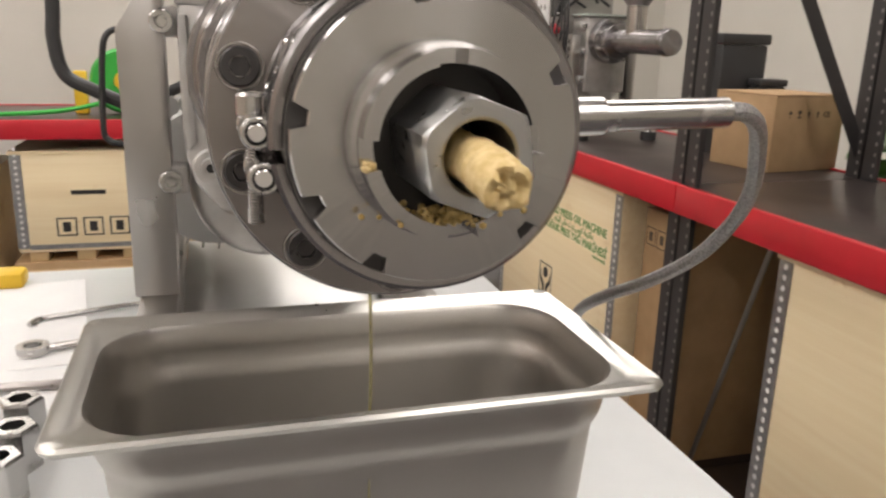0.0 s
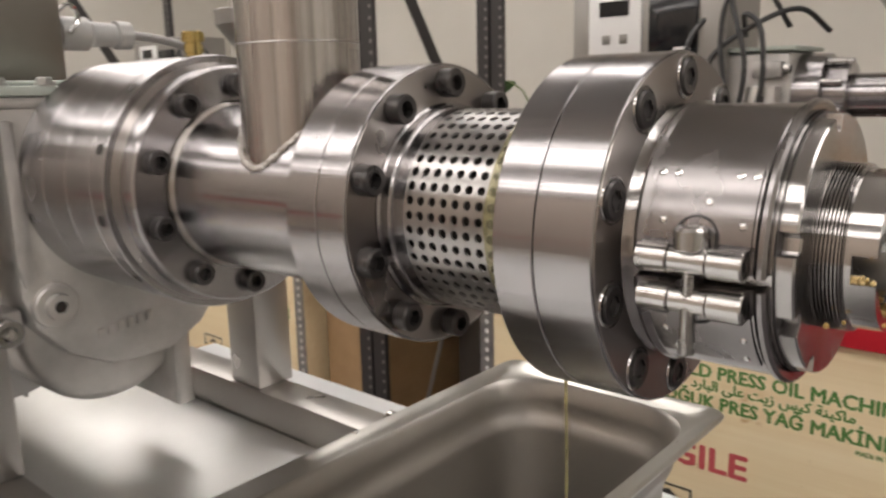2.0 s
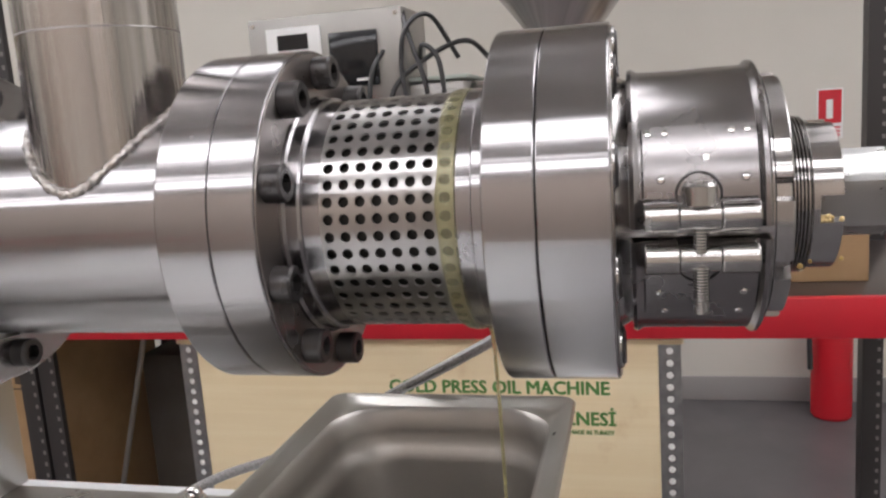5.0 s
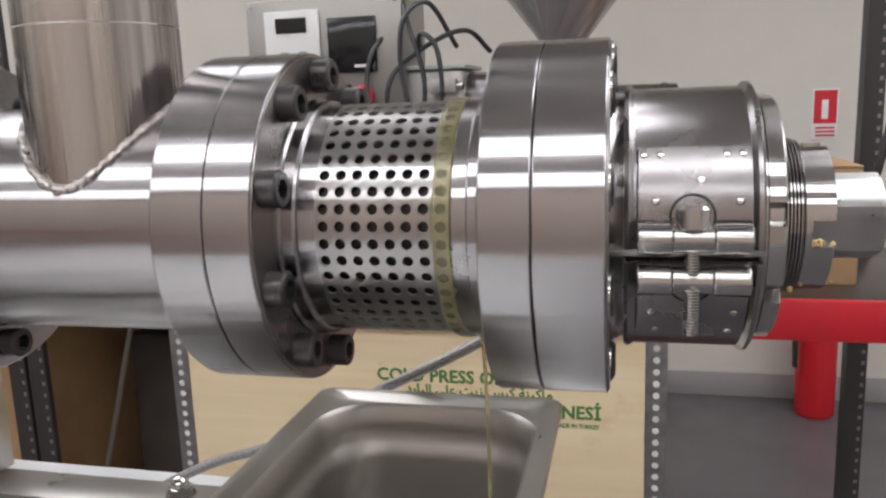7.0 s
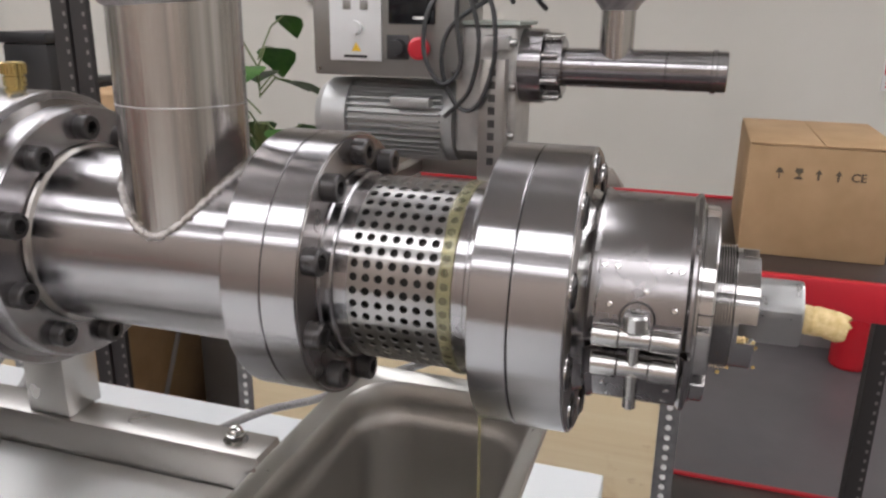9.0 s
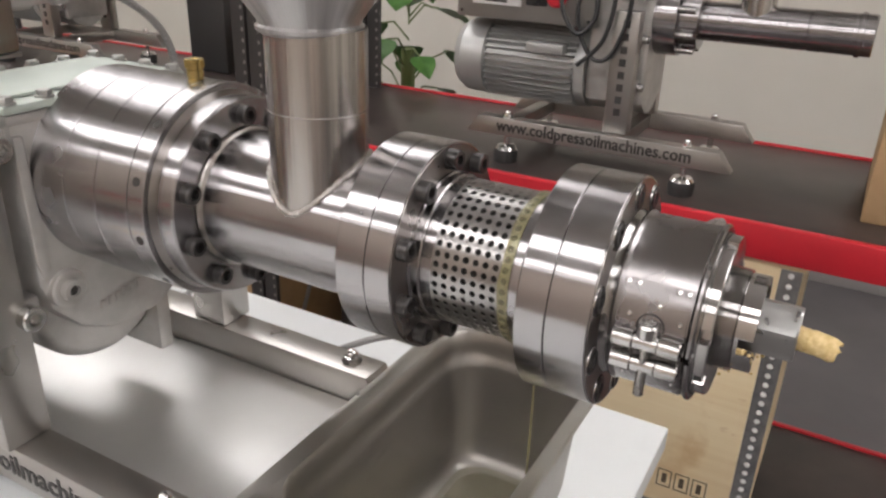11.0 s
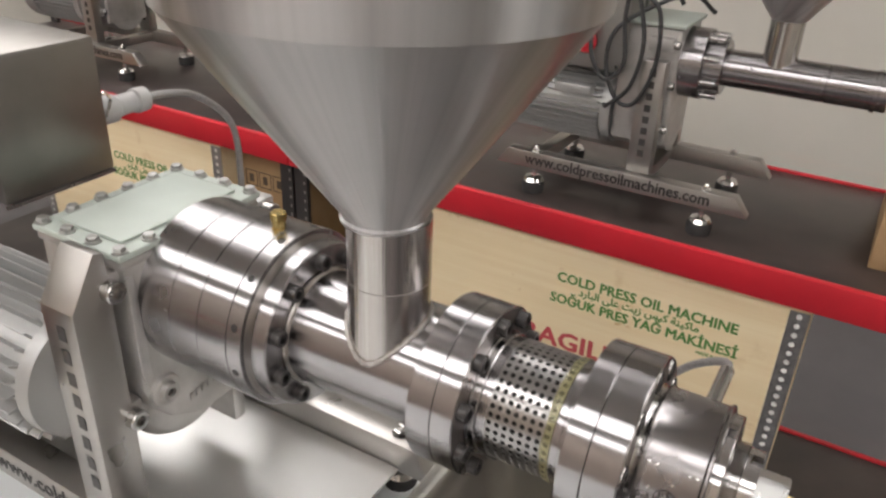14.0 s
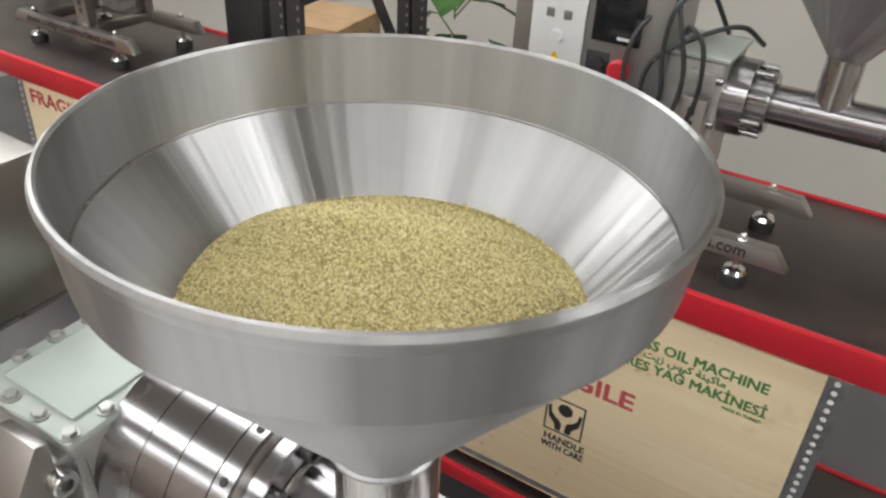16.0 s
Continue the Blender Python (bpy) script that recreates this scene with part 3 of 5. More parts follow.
part("strap", strap(-36, 3.5, 0.4145, 0.4530, 0.0540), BAND, band)
part("strap", strap(11.5, 50, 0.4145, 0.4530, 0.0540), BAND, band)
for w in (-0.5, 14.5):
    c = on_band(w, 0, 0.0590)
    for ya, yb in ((0.4142, 0.4268), (0.4412, 0.4534)):
        lug = part("lug", lathe(edged(ya, yb, 0.0056, 0.0006, 0.0040), (c.x, 0, c.z), n=28), ZINC, band, "folded steel clamp loop")
        part("pin", lathe(edged(ya + 0.0004, yb - 0.0004, 0.0034, 0.0006), (c.x, 0, c.z), n=20), CHROME, lug)
    part("lug", lathe(edged(0.4270, 0.4410, 0.0050, 0.0004), (c.x, 0, c.z), n=28), ZINC, band, "steel trunnion bar in the clamp loop")
    foot_w = -7 if w < 5 else 21
    for ya, yb in ((0.4142, 0.4268), (0.4412, 0.4534)):
        arm = [on_band(foot_w, 0, 0.0552), on_band((foot_w + w) / 2, 0, 0.0600), on_band(w + (-4 if w < 5 else 4), 0, 0.0632)]
        bm = bmesh.new()
        rows = [[bm.verts.new((p.x + off, y, p.z)) for off, y in ((0, ya), (0, yb), (0.0010, yb), (0.0010, ya))] for p in arm]
        for r0, r1 in zip(rows, rows[1:]):
            for k in range(4):
                bm.faces.new((r0[k], r0[(k + 1) % 4], r1[(k + 1) % 4], r1[k]))
        bm.faces.new(rows[0])
        bm.faces.new(rows[-1])
        bmesh.ops.recalc_face_normals(bm, faces=bm.faces)
        part("strap_end", bm, BAND, band)
sx = on_band(7, 0, 0.0595).x
top = AZ + 0.0085
part("clamp_screw", tube([(sx, 0.434, AZ - 0.0345), (sx, 0.434, AZ + 0.003)], 0.0025, 14), ZINC, band, "threaded clamp screw")
bm = bmesh.new()
for k in range(33):
    zz = AZ - 0.0340 + k * 0.0011
    lathe([(zz - 0.00045, 0.0023), (zz, 0.0031), (zz + 0.00045, 0.0023)], (sx, 0.434, 0), "z", 14, bm)
part("thread", bm, ZINC, band, angle=20)
part("screw_head", lathe([(top - 0.0042, 0), (top - 0.0042, 0.0052), (top - 0.0036, 0.0060), (top + 0.0030, 0.0060), (top + 0.0042, 0.0050), (top + 0.0042, 0.0030), (top + 0.0022, 0.0028), (top + 0.0022, 0)], (sx, 0.434, 0), "z", 28), ZINC, band)
# round cut-outs in the straps above and below the loops
for zz, half in ((AZ + 0.008, 1), (AZ - 0.0170, -1)):
    ring = []
    for k in range(25):
        a4 = math.pi * (k / 24 * 1.24 - 0.12)
        y4, z4 = 0.434 + 0.0078 * math.cos(a4), zz - AZ + half * 0.0078 * math.sin(a4)
        ring.append((-math.sqrt(0.0552 ** 2 - z4 * z4), y4, AZ + z4))
    part("cut_edge", tube(ring, 0.0005, 6), BLACK_OXIDE, band)
for w, y in ((-33, 0.4165), (-33, 0.4220), (-33, 0.4450), (-33, 0.4510), (-14, 0.4180), (-14, 0.4470), (-22, 0.4310), (21, 0.4190), (21, 0.4450), (33, 0.4180), (33, 0.4480), (45, 0.4190), (45, 0.4460)):
    c = on_band(w, y, 0.0548)
    bm = lathe([(0, 0.0016), (0.0005, 0.0011), (0.0007, 0)], axis="z", n=10)
    bmesh.ops.transform(bm, matrix=frame_at(c, c - Vector((0, y, AZ))), verts=bm.verts)
    part("spot_weld", bm, CHROME, band)


def notched_disc(y0, y1, r, inner, notches, width, depth):
    """A disc with square notches cut into its rim."""
    bm = bmesh.new()
    n = 180
    front, back = [], []
    for k in range(n):
        w = math.tau * k / n
        cut = any(abs((w - c + math.pi) % math.tau - math.pi) * r < width / 2 for c in notches)
        q = r - depth if cut else r
        front.append((q * math.cos(w), q * math.sin(w)))
    rings = []
    for y, sc in ((y1, 1), (y0 + 0.0008, 1), (y0, 0.988)):
        rings.append([bm.verts.new((x * sc, y, AZ + z * sc)) for x, z in front])
    rings.append([bm.verts.new((inner * math.cos(math.tau * k / n), y0, AZ + inner * math.sin(math.tau * k / n))) for k in range(n)])
    for a, b in zip(rings, rings[1:]):
        for k in range(n):
            bm.faces.new((a[k], a[(k + 1) % n], b[(k + 1) % n], b[k]))
    bmesh.ops.recalc_face_normals(bm, faces=bm.faces)
    return bm


cap = part("end_cap", notched_disc(0.4010, 0.4095, 0.0500, 0.028, [radians(a) for a in (27, 99, 171, 207, 243, 315)], 0.0070, 0.0055), STEEL_SHINY, press, "polished notched end cap", angle=25)
# dark ring behind the rim: shade of the notches, given as colour
part("notch_shade", lathe([(0.4076, 0.040), (0.4074, 0.040), (0.4074, 0.0508), (0.4076, 0.0508)], A, n=96), ENGRAVE_AND_SHADE, cap)
prof = [(0.4015, 0.0316)]
for k in range(7):
    y = 0.4006 - 0.00128 * k
    prof += [(y, 0.0321), (y - 0.00022, 0.0321), (y - 0.00050, 0.0304), (y - 0.00078, 0.0304)]
prof += [(0.3912, 0.0318), (0.3908, 0.0301)]
part("threaded_ring", lathe(prof, A, n=96), STEEL_SHINY, press, "fine-threaded steel ring", angle=15)


def slotted_sleeve(y0, y1, r, inner, slots, width):
    bm = bmesh.new()
    n = 144
    keep = []
    for k in range(n):
        w = math.tau * (k + 0.5) / n
        keep.append(not any(abs((w - c + math.pi) % math.tau - math.pi) * r < width / 2 for c in slots))

    def vert(k, y, rad):
        w = math.tau * k / n
        return bm.verts.new((rad * math.cos(w), y, AZ + rad * math.sin(w)))

    base = 0.3885
    for k in range(n):
        y = y0 if keep[k] else base
        o0, o1, o2, o3 = vert(k, y, r), vert(k + 1, y, r), vert(k + 1, y1, r), vert(k, y1, r)
        i0, i1, i2, i3 = vert(k, y, inner), vert(k + 1, y, inner), vert(k + 1, 0.404, inner), vert(k, 0.404, inner)
        bm.faces.new((o0, o1, o2, o3))
        bm.faces.new((i0, i1, i2, i3))
        bm.faces.new((o0, o1, i1, i0))
        if keep[k] != keep[(k + 1) % n]:
            bm.faces.new((vert(k + 1, y0, r), vert(k + 1, base, r), vert(k + 1, base, inner), vert(k + 1, y0, inner)))
    bmesh.ops.remove_doubles(bm, verts=bm.verts, dist=0.00003)
    bmesh.ops.recalc_face_normals(bm, faces=bm.faces)
    return bm


sleeve = part("slotted_sleeve", slotted_sleeve(0.3805, 0.392, 0.0301, 0.0253, [radians(a) for a in (5, 95, 185, 275)], 0.0115), STEEL_SHINY, press, "slotted steel sleeve round the nozzle nut")
part("sleeve_floor", lathe([(0.403, 0.0254), (0.403, 0)], A, n=48), HOLLOW_SHADE, sleeve)


def nozzle_nut():
    bm = bmesh.new()
    R, hole = 0.0186, 0.0109
    n = 48
    rings = []
    for y, f, hexed in ((0.403, 1, True), (0.3602, 1, True), (0.3590, 0.955, False)):
        ring = []
        for k in range(n):
            w = math.tau * k / n + radians(20)
            a = (w - radians(20)) % (math.tau / 6) - math.tau / 12
            h = R * math.cos(math.tau / 12) / math.cos(a)
            r = min(h, R * 0.985) if hexed else min(h * 0.97, R * 0.9)
            ring.append(bm.verts.new((-r * math.cos(w), y, AZ + r * math.sin(w))))
        rings.append(ring)
    for y, r in ((0.3590, hole + 0.0008), (0.3598, hole), (0.402, hole)):
        rings.append([bm.verts.new((-r * math.cos(math.tau * k / n + radians(20)), y, AZ + r * math.sin(math.tau * k / n + radians(20)))) for k in range(n)])
    for a, b in zip(rings, rings[1:]):
        for k in range(n):
            bm.faces.new((a[k], a[(k + 1) % n], b[(k + 1) % n], b[k]))
    bmesh.ops.recalc_face_normals(bm, faces=bm.faces)
    return bm


part("nozzle_nut", nozzle_nut(), NUT, press, "large steel hex nozzle nut", angle=25)


def cake_roll():
    bm = bmesh.new()
    path = curve([(0.0, 0.395, AZ - 0.0015), (0.0, 0.359, AZ - 0.0022), (0.0, 0.352, AZ - 0.0026), (0.0, 0.345, AZ - 0.0036), (0.001, 0.339, AZ - 0.0052)], 8)
    n = 22
    rings = []
    for i, p in enumerate(path):
        ring = []
        d = (path[min(i + 1, len(path) - 1)] - path[max(i - 1, 0)]).normalized()
        u = d.cross(Vector((0, 0, 1))).normalized()
        v = d.cross(u)
        for k in range(n):
            w = math.tau * k / n
            r = 0.0073 * (1 + 0.10 * noise.noise((math.cos(w) * 1.6, math.sin(w) * 1.6, i * 0.35)) + 0.06 * noise.noise((math.cos(w) * 5, math.sin(w) * 5, i * 0.9)))
            end = 0.0035 * noise.noise((math.cos(w) * 2, math.sin(w) * 2, 7)) if i > len(path) - 3 else 0
            ring.append(bm.verts.new(p + r * (math.cos(w) * u + math.sin(w) * v) + d * end))
        rings.append(ring)
    for a, b in zip(rings, rings[1:]):
        for k in range(n):
            bm.faces.new((a[k], a[(k + 1) % n], b[(k + 1) % n], b[k]))
    last, centre, d = rings[-1], path[-1], (path[-1] - path[-2]).normalized()
    for q, f in ((0.75, 0.0006), (0.45, -0.0012), (0.2, 0.0004)):
        ring = [bm.verts.new(centre + (v.co - centre) * q + d * (f + 0.0022 * noise.noise(v.co * 400 + Vector((q * 9, 0, 0))))) for v in rings[-1]]
        for k in range(n):
            bm.faces.new((last[k], last[(k + 1) % n], ring[(k + 1) % n], ring[k]))
        last = ring
    bm.faces.new(last)
    bmesh.ops.recalc_face_normals(bm, faces=bm.faces)
    return bm


solo("press_cake", cake_roll(), CAKE, "crumbly tan roll of press cake leaving the nozzle", "press cake", angle=60)

# ---- feed end of the press ----
back = part("bearing_flange", lathe(edged(0.785, 0.801, 0.0815, 0.0015, 0.04), A, n=96), STEEL, press, "stepped steel bearing housing with black screws")
part("flange_face", lathe([(0.7849, 0.0560), (0.7845, 0.0560), (0.7845, 0.0800), (0.7851, 0.0803)], A, n=96), STEEL, back)
part("weld_bead", lathe([(0.7845, 0.0555), (0.7835, 0.0585), (0.7815, 0.0578), (0.7800, 0.0555)], A, n=96), WELD, back)
part("groove_ring", lathe([(0.8005, 0.075), (0.8065, 0.0845)], A, n=96), STEEL_DARK, back)
for k, (a, b, r) in enumerate(((0.8065, 0.8235, 0.0895), (0.8243, 0.8600, 0.0895), (0.8608, 0.8960, 0.0892), (0.8968, 0.9390, 0.0890))):
    part("housing_ring", lathe(edged(a, b, r, 0.0007, 0.05), A, n=112), STEEL, back)
for x, z, w in ring_bolts(10, 198 - 36, 0.0685, 0, 0, 0):
    part("screw", socket_screw((x, 0.7845, AZ + z), (0, -1, 0), 0.0078, 0.0085), BLACK_OXIDE, back, "black socket head screw")
for k in range(12):
    w = math.tau * (k + 0.35) / 12
    c = Vector((0.0896 * math.cos(w), 0.815, AZ + 0.0896 * math.sin(w)))
    bm = lathe([(0, 0.0038), (0.0003, 0.0036), (0.0003, 0)], axis="z", n=14)
    bmesh.ops.transform(bm, matrix=frame_at(c, (math.cos(w), 0, math.sin(w)), (0, 1, 0)), verts=bm.verts)
    part("radial_hole", bm, HOLLOW_SHADE, back)

# grease valve
valve = part("valve", lathe([(1.2440, 0.0066), (1.2485, 0.0066), (1.2487, 0.0054), (1.2496, 0.0054), (1.2498, 0.0068), (1.2560, 0.0068), (1.2563, 0.0056), (1.2570, 0.0056), (1.2572, 0.0074), (1.2640, 0.0074), (1.2648, 0.0066), (1.2648, 0.0036), (1.2636, 0.0030), (1.2636, 0)], (0.0, 0.832, 0), "z", 24), BRASS, press, "small brass breather valve", angle=25)
for k in range(20):
    w = math.tau * k / 20
    part("knurl", box((0.0073 * math.cos(w) - 0.0004, 0.832 + 0.0073 * math.sin(w) - 0.0004, 1.2578), (0.0073 * math.cos(w) + 0.0004, 0.832 + 0.0073 * math.sin(w) + 0.0004, 1.2635)), BRASS, valve)

# feed spout and hopper
SPX, SPY, SPR = -0.015, 0.697, 0.0360
HPX, HPY = -0.0175, 0.6995


def saddle_tube(r, pipe_r, top, n=96):
    """A tube whose lower end is cut to the round of the barrel."""
    bm = bmesh.new()
    lo, hi, inn = [], [], []
    for k in range(n):
        w = math.tau * k / n
        x, y = SPX + r * math.cos(w), SPY + r * math.sin(w)
        z = AZ + math.sqrt(max(pipe_r ** 2 - x * x, 0.0)) - 0.001
        lo.append(bm.verts.new((x, y, z)))
        hi.append(bm.verts.new((x, y, top)))
        inn.append(bm.verts.new((SPX + (x - SPX) * 0.96, SPY + (y - SPY) * 0.96, top)))
    for a, b in ((lo, hi), (hi, inn)):
        for k in range(n):
            bm.faces.new((a[k], a[(k + 1) % n], b[(k + 1) % n], b[k]))
    bmesh.ops.recalc_face_normals(bm, faces=bm.faces)
    return bm


def saddle_weld(r, pipe_r, n=220):
    pts = []
    for k in range(n + 1):
        w = math.tau * k / n
        q = r + 0.0012 + 0.0005 * math.sin(k * 1.7)
        x, y = SPX + q * math.cos(w), SPY + q * math.sin(w)
        x = max(min(x, pipe_r - 0.0002), -pipe_r + 0.0002)
        pts.append((x, y, AZ + math.sqrt(max(pipe_r ** 2 - x * x, 0.0)) + 0.0006))
    return tube(pts, [0.0018 + 0.0004 * math.sin(k * 2.9) + 0.0003 * math.sin(k * 0.83) for k in range(n + 1)], 8, cap=False)


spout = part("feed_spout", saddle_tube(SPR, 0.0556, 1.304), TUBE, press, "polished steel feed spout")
part("weld_bead", saddle_weld(SPR, 0.0556), WELD, spout, "wavy weld bead round the spout", angle=180)
part("seam", lathe([(1.2478, 0.0360), (1.2482, 0.0362), (1.2486, 0.0360)], (SPX, SPY, 0), "z", 64), STEEL_DARK, spout)
hop = [(1.3000, 0.0332), (1.3030, 0.0372), (1.3055, 0.0374), (1.3070, 0.0354), (1.3100, 0.0364), (1.4775, 0.1600), (1.4783, 0.1610), (1.5150, 0.1650), (1.5185, 0.1670), (1.5225, 0.1679), (1.5255, 0.1665), (1.5260, 0.1648), (1.5240, 0.1634), (1.5140, 0.1630), (1.4790, 0.1596), (1.3115, 0.0352), (1.3000, 0.0332)]
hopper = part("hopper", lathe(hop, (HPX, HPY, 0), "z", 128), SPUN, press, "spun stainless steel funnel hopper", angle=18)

part("seam", lathe([(1.4776, 0.1584), (1.4786, 0.1586), (1.4794, 0.1592)], (HPX, HPY, 0), "z", 128), STEEL_DARK, hopper, "dark seam inside the hopper rim")

# sesame heap: a smooth core and loose seeds on it


def heap_z(x, y):
    r = math.hypot(x, y)
    cone = 1.3115 + (r - 0.0352) / 0.744 + 0.002
    flat = 1.4225 + 0.020 * (1 - (r / 0.118) ** 2) + 0.016 * math.exp(-((x + 0.005) ** 2 + (y - 0.060) ** 2) / 0.0024) + 0.010 * noise.noise((x * 14, y * 14, 3)) * (1 - (r / 0.13) ** 4) - 0.006 * math.exp(-((x - 0.01) ** 2 + (y - 0.02) ** 2) / 0.0006)
    return max(cone, flat)


def heap_core():
    bm = bmesh.new()
    rings = []
    for i in range(1, 15):
        r = 0.1184 * i / 14
        rings.append([bm.verts.new((HPX + r * math.cos(math.tau * k / 72), HPY + r * math.sin(math.tau * k / 72), heap_z(r * math.cos(math.tau * k / 72), r * math.sin(math.tau * k / 72)) - 0.0012)) for k in range(72)])
    for a, b in zip(rings, rings[1:]):
        for k in range(72):
            bm.faces.new((a[k], a[(k + 1) % 72], b[(k + 1) % 72], b[k]))
    bm.faces.new(rings[0])
    bmesh.ops.recalc_face_normals(bm, faces=bm.faces)
    return bm


def loose_seeds():
    """Teardrop seeds scattered over the heap, in one mesh."""
    rnd = random.Random(5)
    verts, faces = [], []
    for _ in range(44000):
        r, w = 0.1182 * math.sqrt(rnd.random()), rnd.random() * math.tau
        x, y = r * math.cos(w), r * math.sin(w)
        c = Vector((HPX + x, HPY + y, heap_z(x, y) + rnd.uniform(-0.0008, 0.0006)))
        m = Euler((rnd.uniform(-0.6, 0.6), rnd.uniform(-0.6, 0.6), rnd.random() * math.tau)).to_matrix()
        l, wd, h = rnd.uniform(0.0010, 0.0014), rnd.uniform(0.0006, 0.0008), 0.0006
        i = len(verts)
        for p in ((l, 0, 0), (0, wd, 0), (-l * 0.8, wd * 0.5, 0), (-l * 0.8, -wd * 0.5, 0), (0, -wd, 0), (-l * 0.1, 0, h)):
            verts.append(c + m @ Vector(p))
        faces += [(i, i + 1, i + 5), (i + 1, i + 2, i + 5), (i + 2, i + 3, i + 5), (i + 3, i + 4, i + 5), (i + 4, i, i + 5)]
    me = bpy.data.meshes.new("seeds")
    me.from_pydata(verts, [], faces)
    me.materials.append(SEEDS)
    return me


SEEDS = Mat("sesame_seed", (0.62, 0.50, 0.24), 0.5)
geo = SEEDS.node("ShaderNodeNewGeometry")
ramp = SEEDS.node("ShaderNodeValToRGB")
ramp.color_ramp.elements[0].color = (0.24, 0.15, 0.05, 1)
ramp.color_ramp.elements[1].color = (0.84, 0.76, 0.42, 1)
ramp.color_ramp.elements.new(0.36).color = (0.62, 0.53, 0.21, 1)
SEEDS.link(geo.outputs["Random Per Island"], ramp.inputs[0]).link(ramp.outputs[0], SEEDS.b.inputs["Base Color"])
SEEDS = SEEDS.m
heap = solo("sesame_heap", heap_core(), Mat("sesame_bulk", (0.52, 0.46, 0.17), 0.7).vary_color(500, (0.34, 0.27, 0.09)).m, "heap of pale golden sesame seeds filling the hopper", "seeds", kind="stuff", angle=180)
loose = new("seeds", loose_seeds())
loose.parent, loose.matrix_parent_inverse = heap, heap.matrix_world.inverted()

# gearbox
ALONG_Y = Matrix(((1, 0, 0, 0), (0, 0, -1, 0), (0, 1, 0, 0), (0, 0, 0, 1)))
flank = [(-0.098, 1.218), (-0.098, 1.072), (-0.090, 1.046), (-0.066, 1.018), (-0.030, 1.000), (0.020, 1.000), (0.054, 1.018), (0.074, 1.046), (0.080, 1.072), (0.080, 1.218)]
gear = part("gearbox", prism(flank, 0.120, Matrix.Translation((0, 1.058, 0)) @ ALONG_Y, 0.006), ALU, press, "cast aluminium gearbox with bolted lid")
part("edge_rib", prism([(-0.0985, 1.205), (-0.0985, 1.098), (-0.0940, 1.078), (-0.0855, 1.087), (-0.0890, 1.102), (-0.0890, 1.205)], 0.006, Matrix.Translation((0, 0.9405, 0)) @ ALONG_Y, 0.002), ALU, gear)
part("plug_boss", lathe([(0.9395, 0.0185), (0.9335, 0.0175), (0.9325, 0.0160), (0.9325, 0)], (-0.074, 0, 1.062), n=28), ALU, gear)
for k in range(6):
    fx, fz = -0.044 + k * 0.0085, 1.0265 + 0.0012 * k
    part("foundry_mark", box((fx, 0.9362, fz), (fx + 0.0055, 0.9382, fz + 0.0085), 0.0008), ALU, gear)
part("lid_flange", box((-0.100, 0.936, 1.213), (0.082, 1.060, 1.222), 0.003), ALU, gear)
part("lid", box((-0.102, 0.934, 1.2225), (0.084, 1.062, 1.2300), 0.0025), MINT, gear, "pale green painted gearbox lid")
part("lid_panel", box((-0.084, 0.952, 1.2302), (0.066, 1.044, 1.2340), 0.003), MINT, gear)
for i in range(6):
    for j in range(4):
        if i in (0, 5) or j in (0, 3):
            part("lid_bolt", hex_head((-0.094 + i * 0.034, 0.942 + j * 0.0373, 1.2312), (0, 0, 1), 0.0062, 0.0050, 0.3 * (i + j)), BOLT, gear, "small dull zinc hex bolt")
part("casting_foot", box((0.028, 0.950, 0.940), (0.046, 1.04, 1.014), 0.004), ALU, gear)
part("sump", lathe(edged(0.966, 1.056, 0.078, 0.010), (-0.018, 0, 1.038), n=64), ALU, gear, "rounded cast sump under the gearbox", angle=40)
plug_screw = part("plug", lathe([(0.9290, 0.0), (0.9290, 0.0050), (0.9262, 0.0052), (0.9258, 0.0100), (0.9322, 0.0106)], (-0.074, 0, 1.062), n=24), ALU, gear)
part("socket", lathe([(0.9288, 0.0), (0.9288, 0.0050)], (-0.074, 0, 1.062), n=6), HOLLOW_SHADE, plug_screw)
for zz in (1.198, 1.049):
    for sx2 in (-0.112, 0.100):
        part("side_bolt", socket_screw((sx2, 0.9445, zz), (0, -1, 0), 0.0110, 0.014), ZINC, gear, "large zinc socket bolt")
        part("boss", box((sx2 - 0.013, 0.9445, zz - 0.014), (sx2 + 0.016, 0.975, zz + 0.014), 0.004), ALU, gear)


def fins(cx, cz, y0, y1, r, count, parent):
    """Cooling fins along a motor body, each a part."""
    c = Vector((cx, 0, cz))
    for k in range(count):
        w = math.tau * (k + 0.5) / count
        d = Vector((math.cos(w), 0, math.sin(w)))
        side = Vector((-math.sin(w), 0, math.cos(w))) * 0.0016
        bm = bmesh.new()
        q = [bm.verts.new(c + d * rr + side * s * (1.0 if rr < r else 0.7) + Vector((0, y, 0))) for y in (y0, y1) for rr in (r * 0.8, r) for s in (-1, 1)]
        for f in ((0, 1, 3, 2), (4, 6, 7, 5), (0, 2, 6, 4), (1, 5, 7, 3), (2, 3, 7, 6)):
            bm.faces.new([q[i] for i in f])
        bmesh.ops.recalc_face_normals(bm, faces=bm.faces)
        part("cooling_fin", bm, MOTOR, parent)


motor = part("motor", lathe([(1.064, 0.03), (1.064, 0.078), (1.083, 0.080), (1.084, 0.074), (1.30, 0.072), (1.302, 0.084), (1.36, 0.082), (1.375, 0.07), (1.376, 0)], (-0.07, 0, 1.030), n=48), MOTOR, press, "grey finned electric motor")
fins(-0.07, 1.030, 1.0845, 1.298, 0.090, 30, motor)

# frame: rails, uprights, base plate, feet


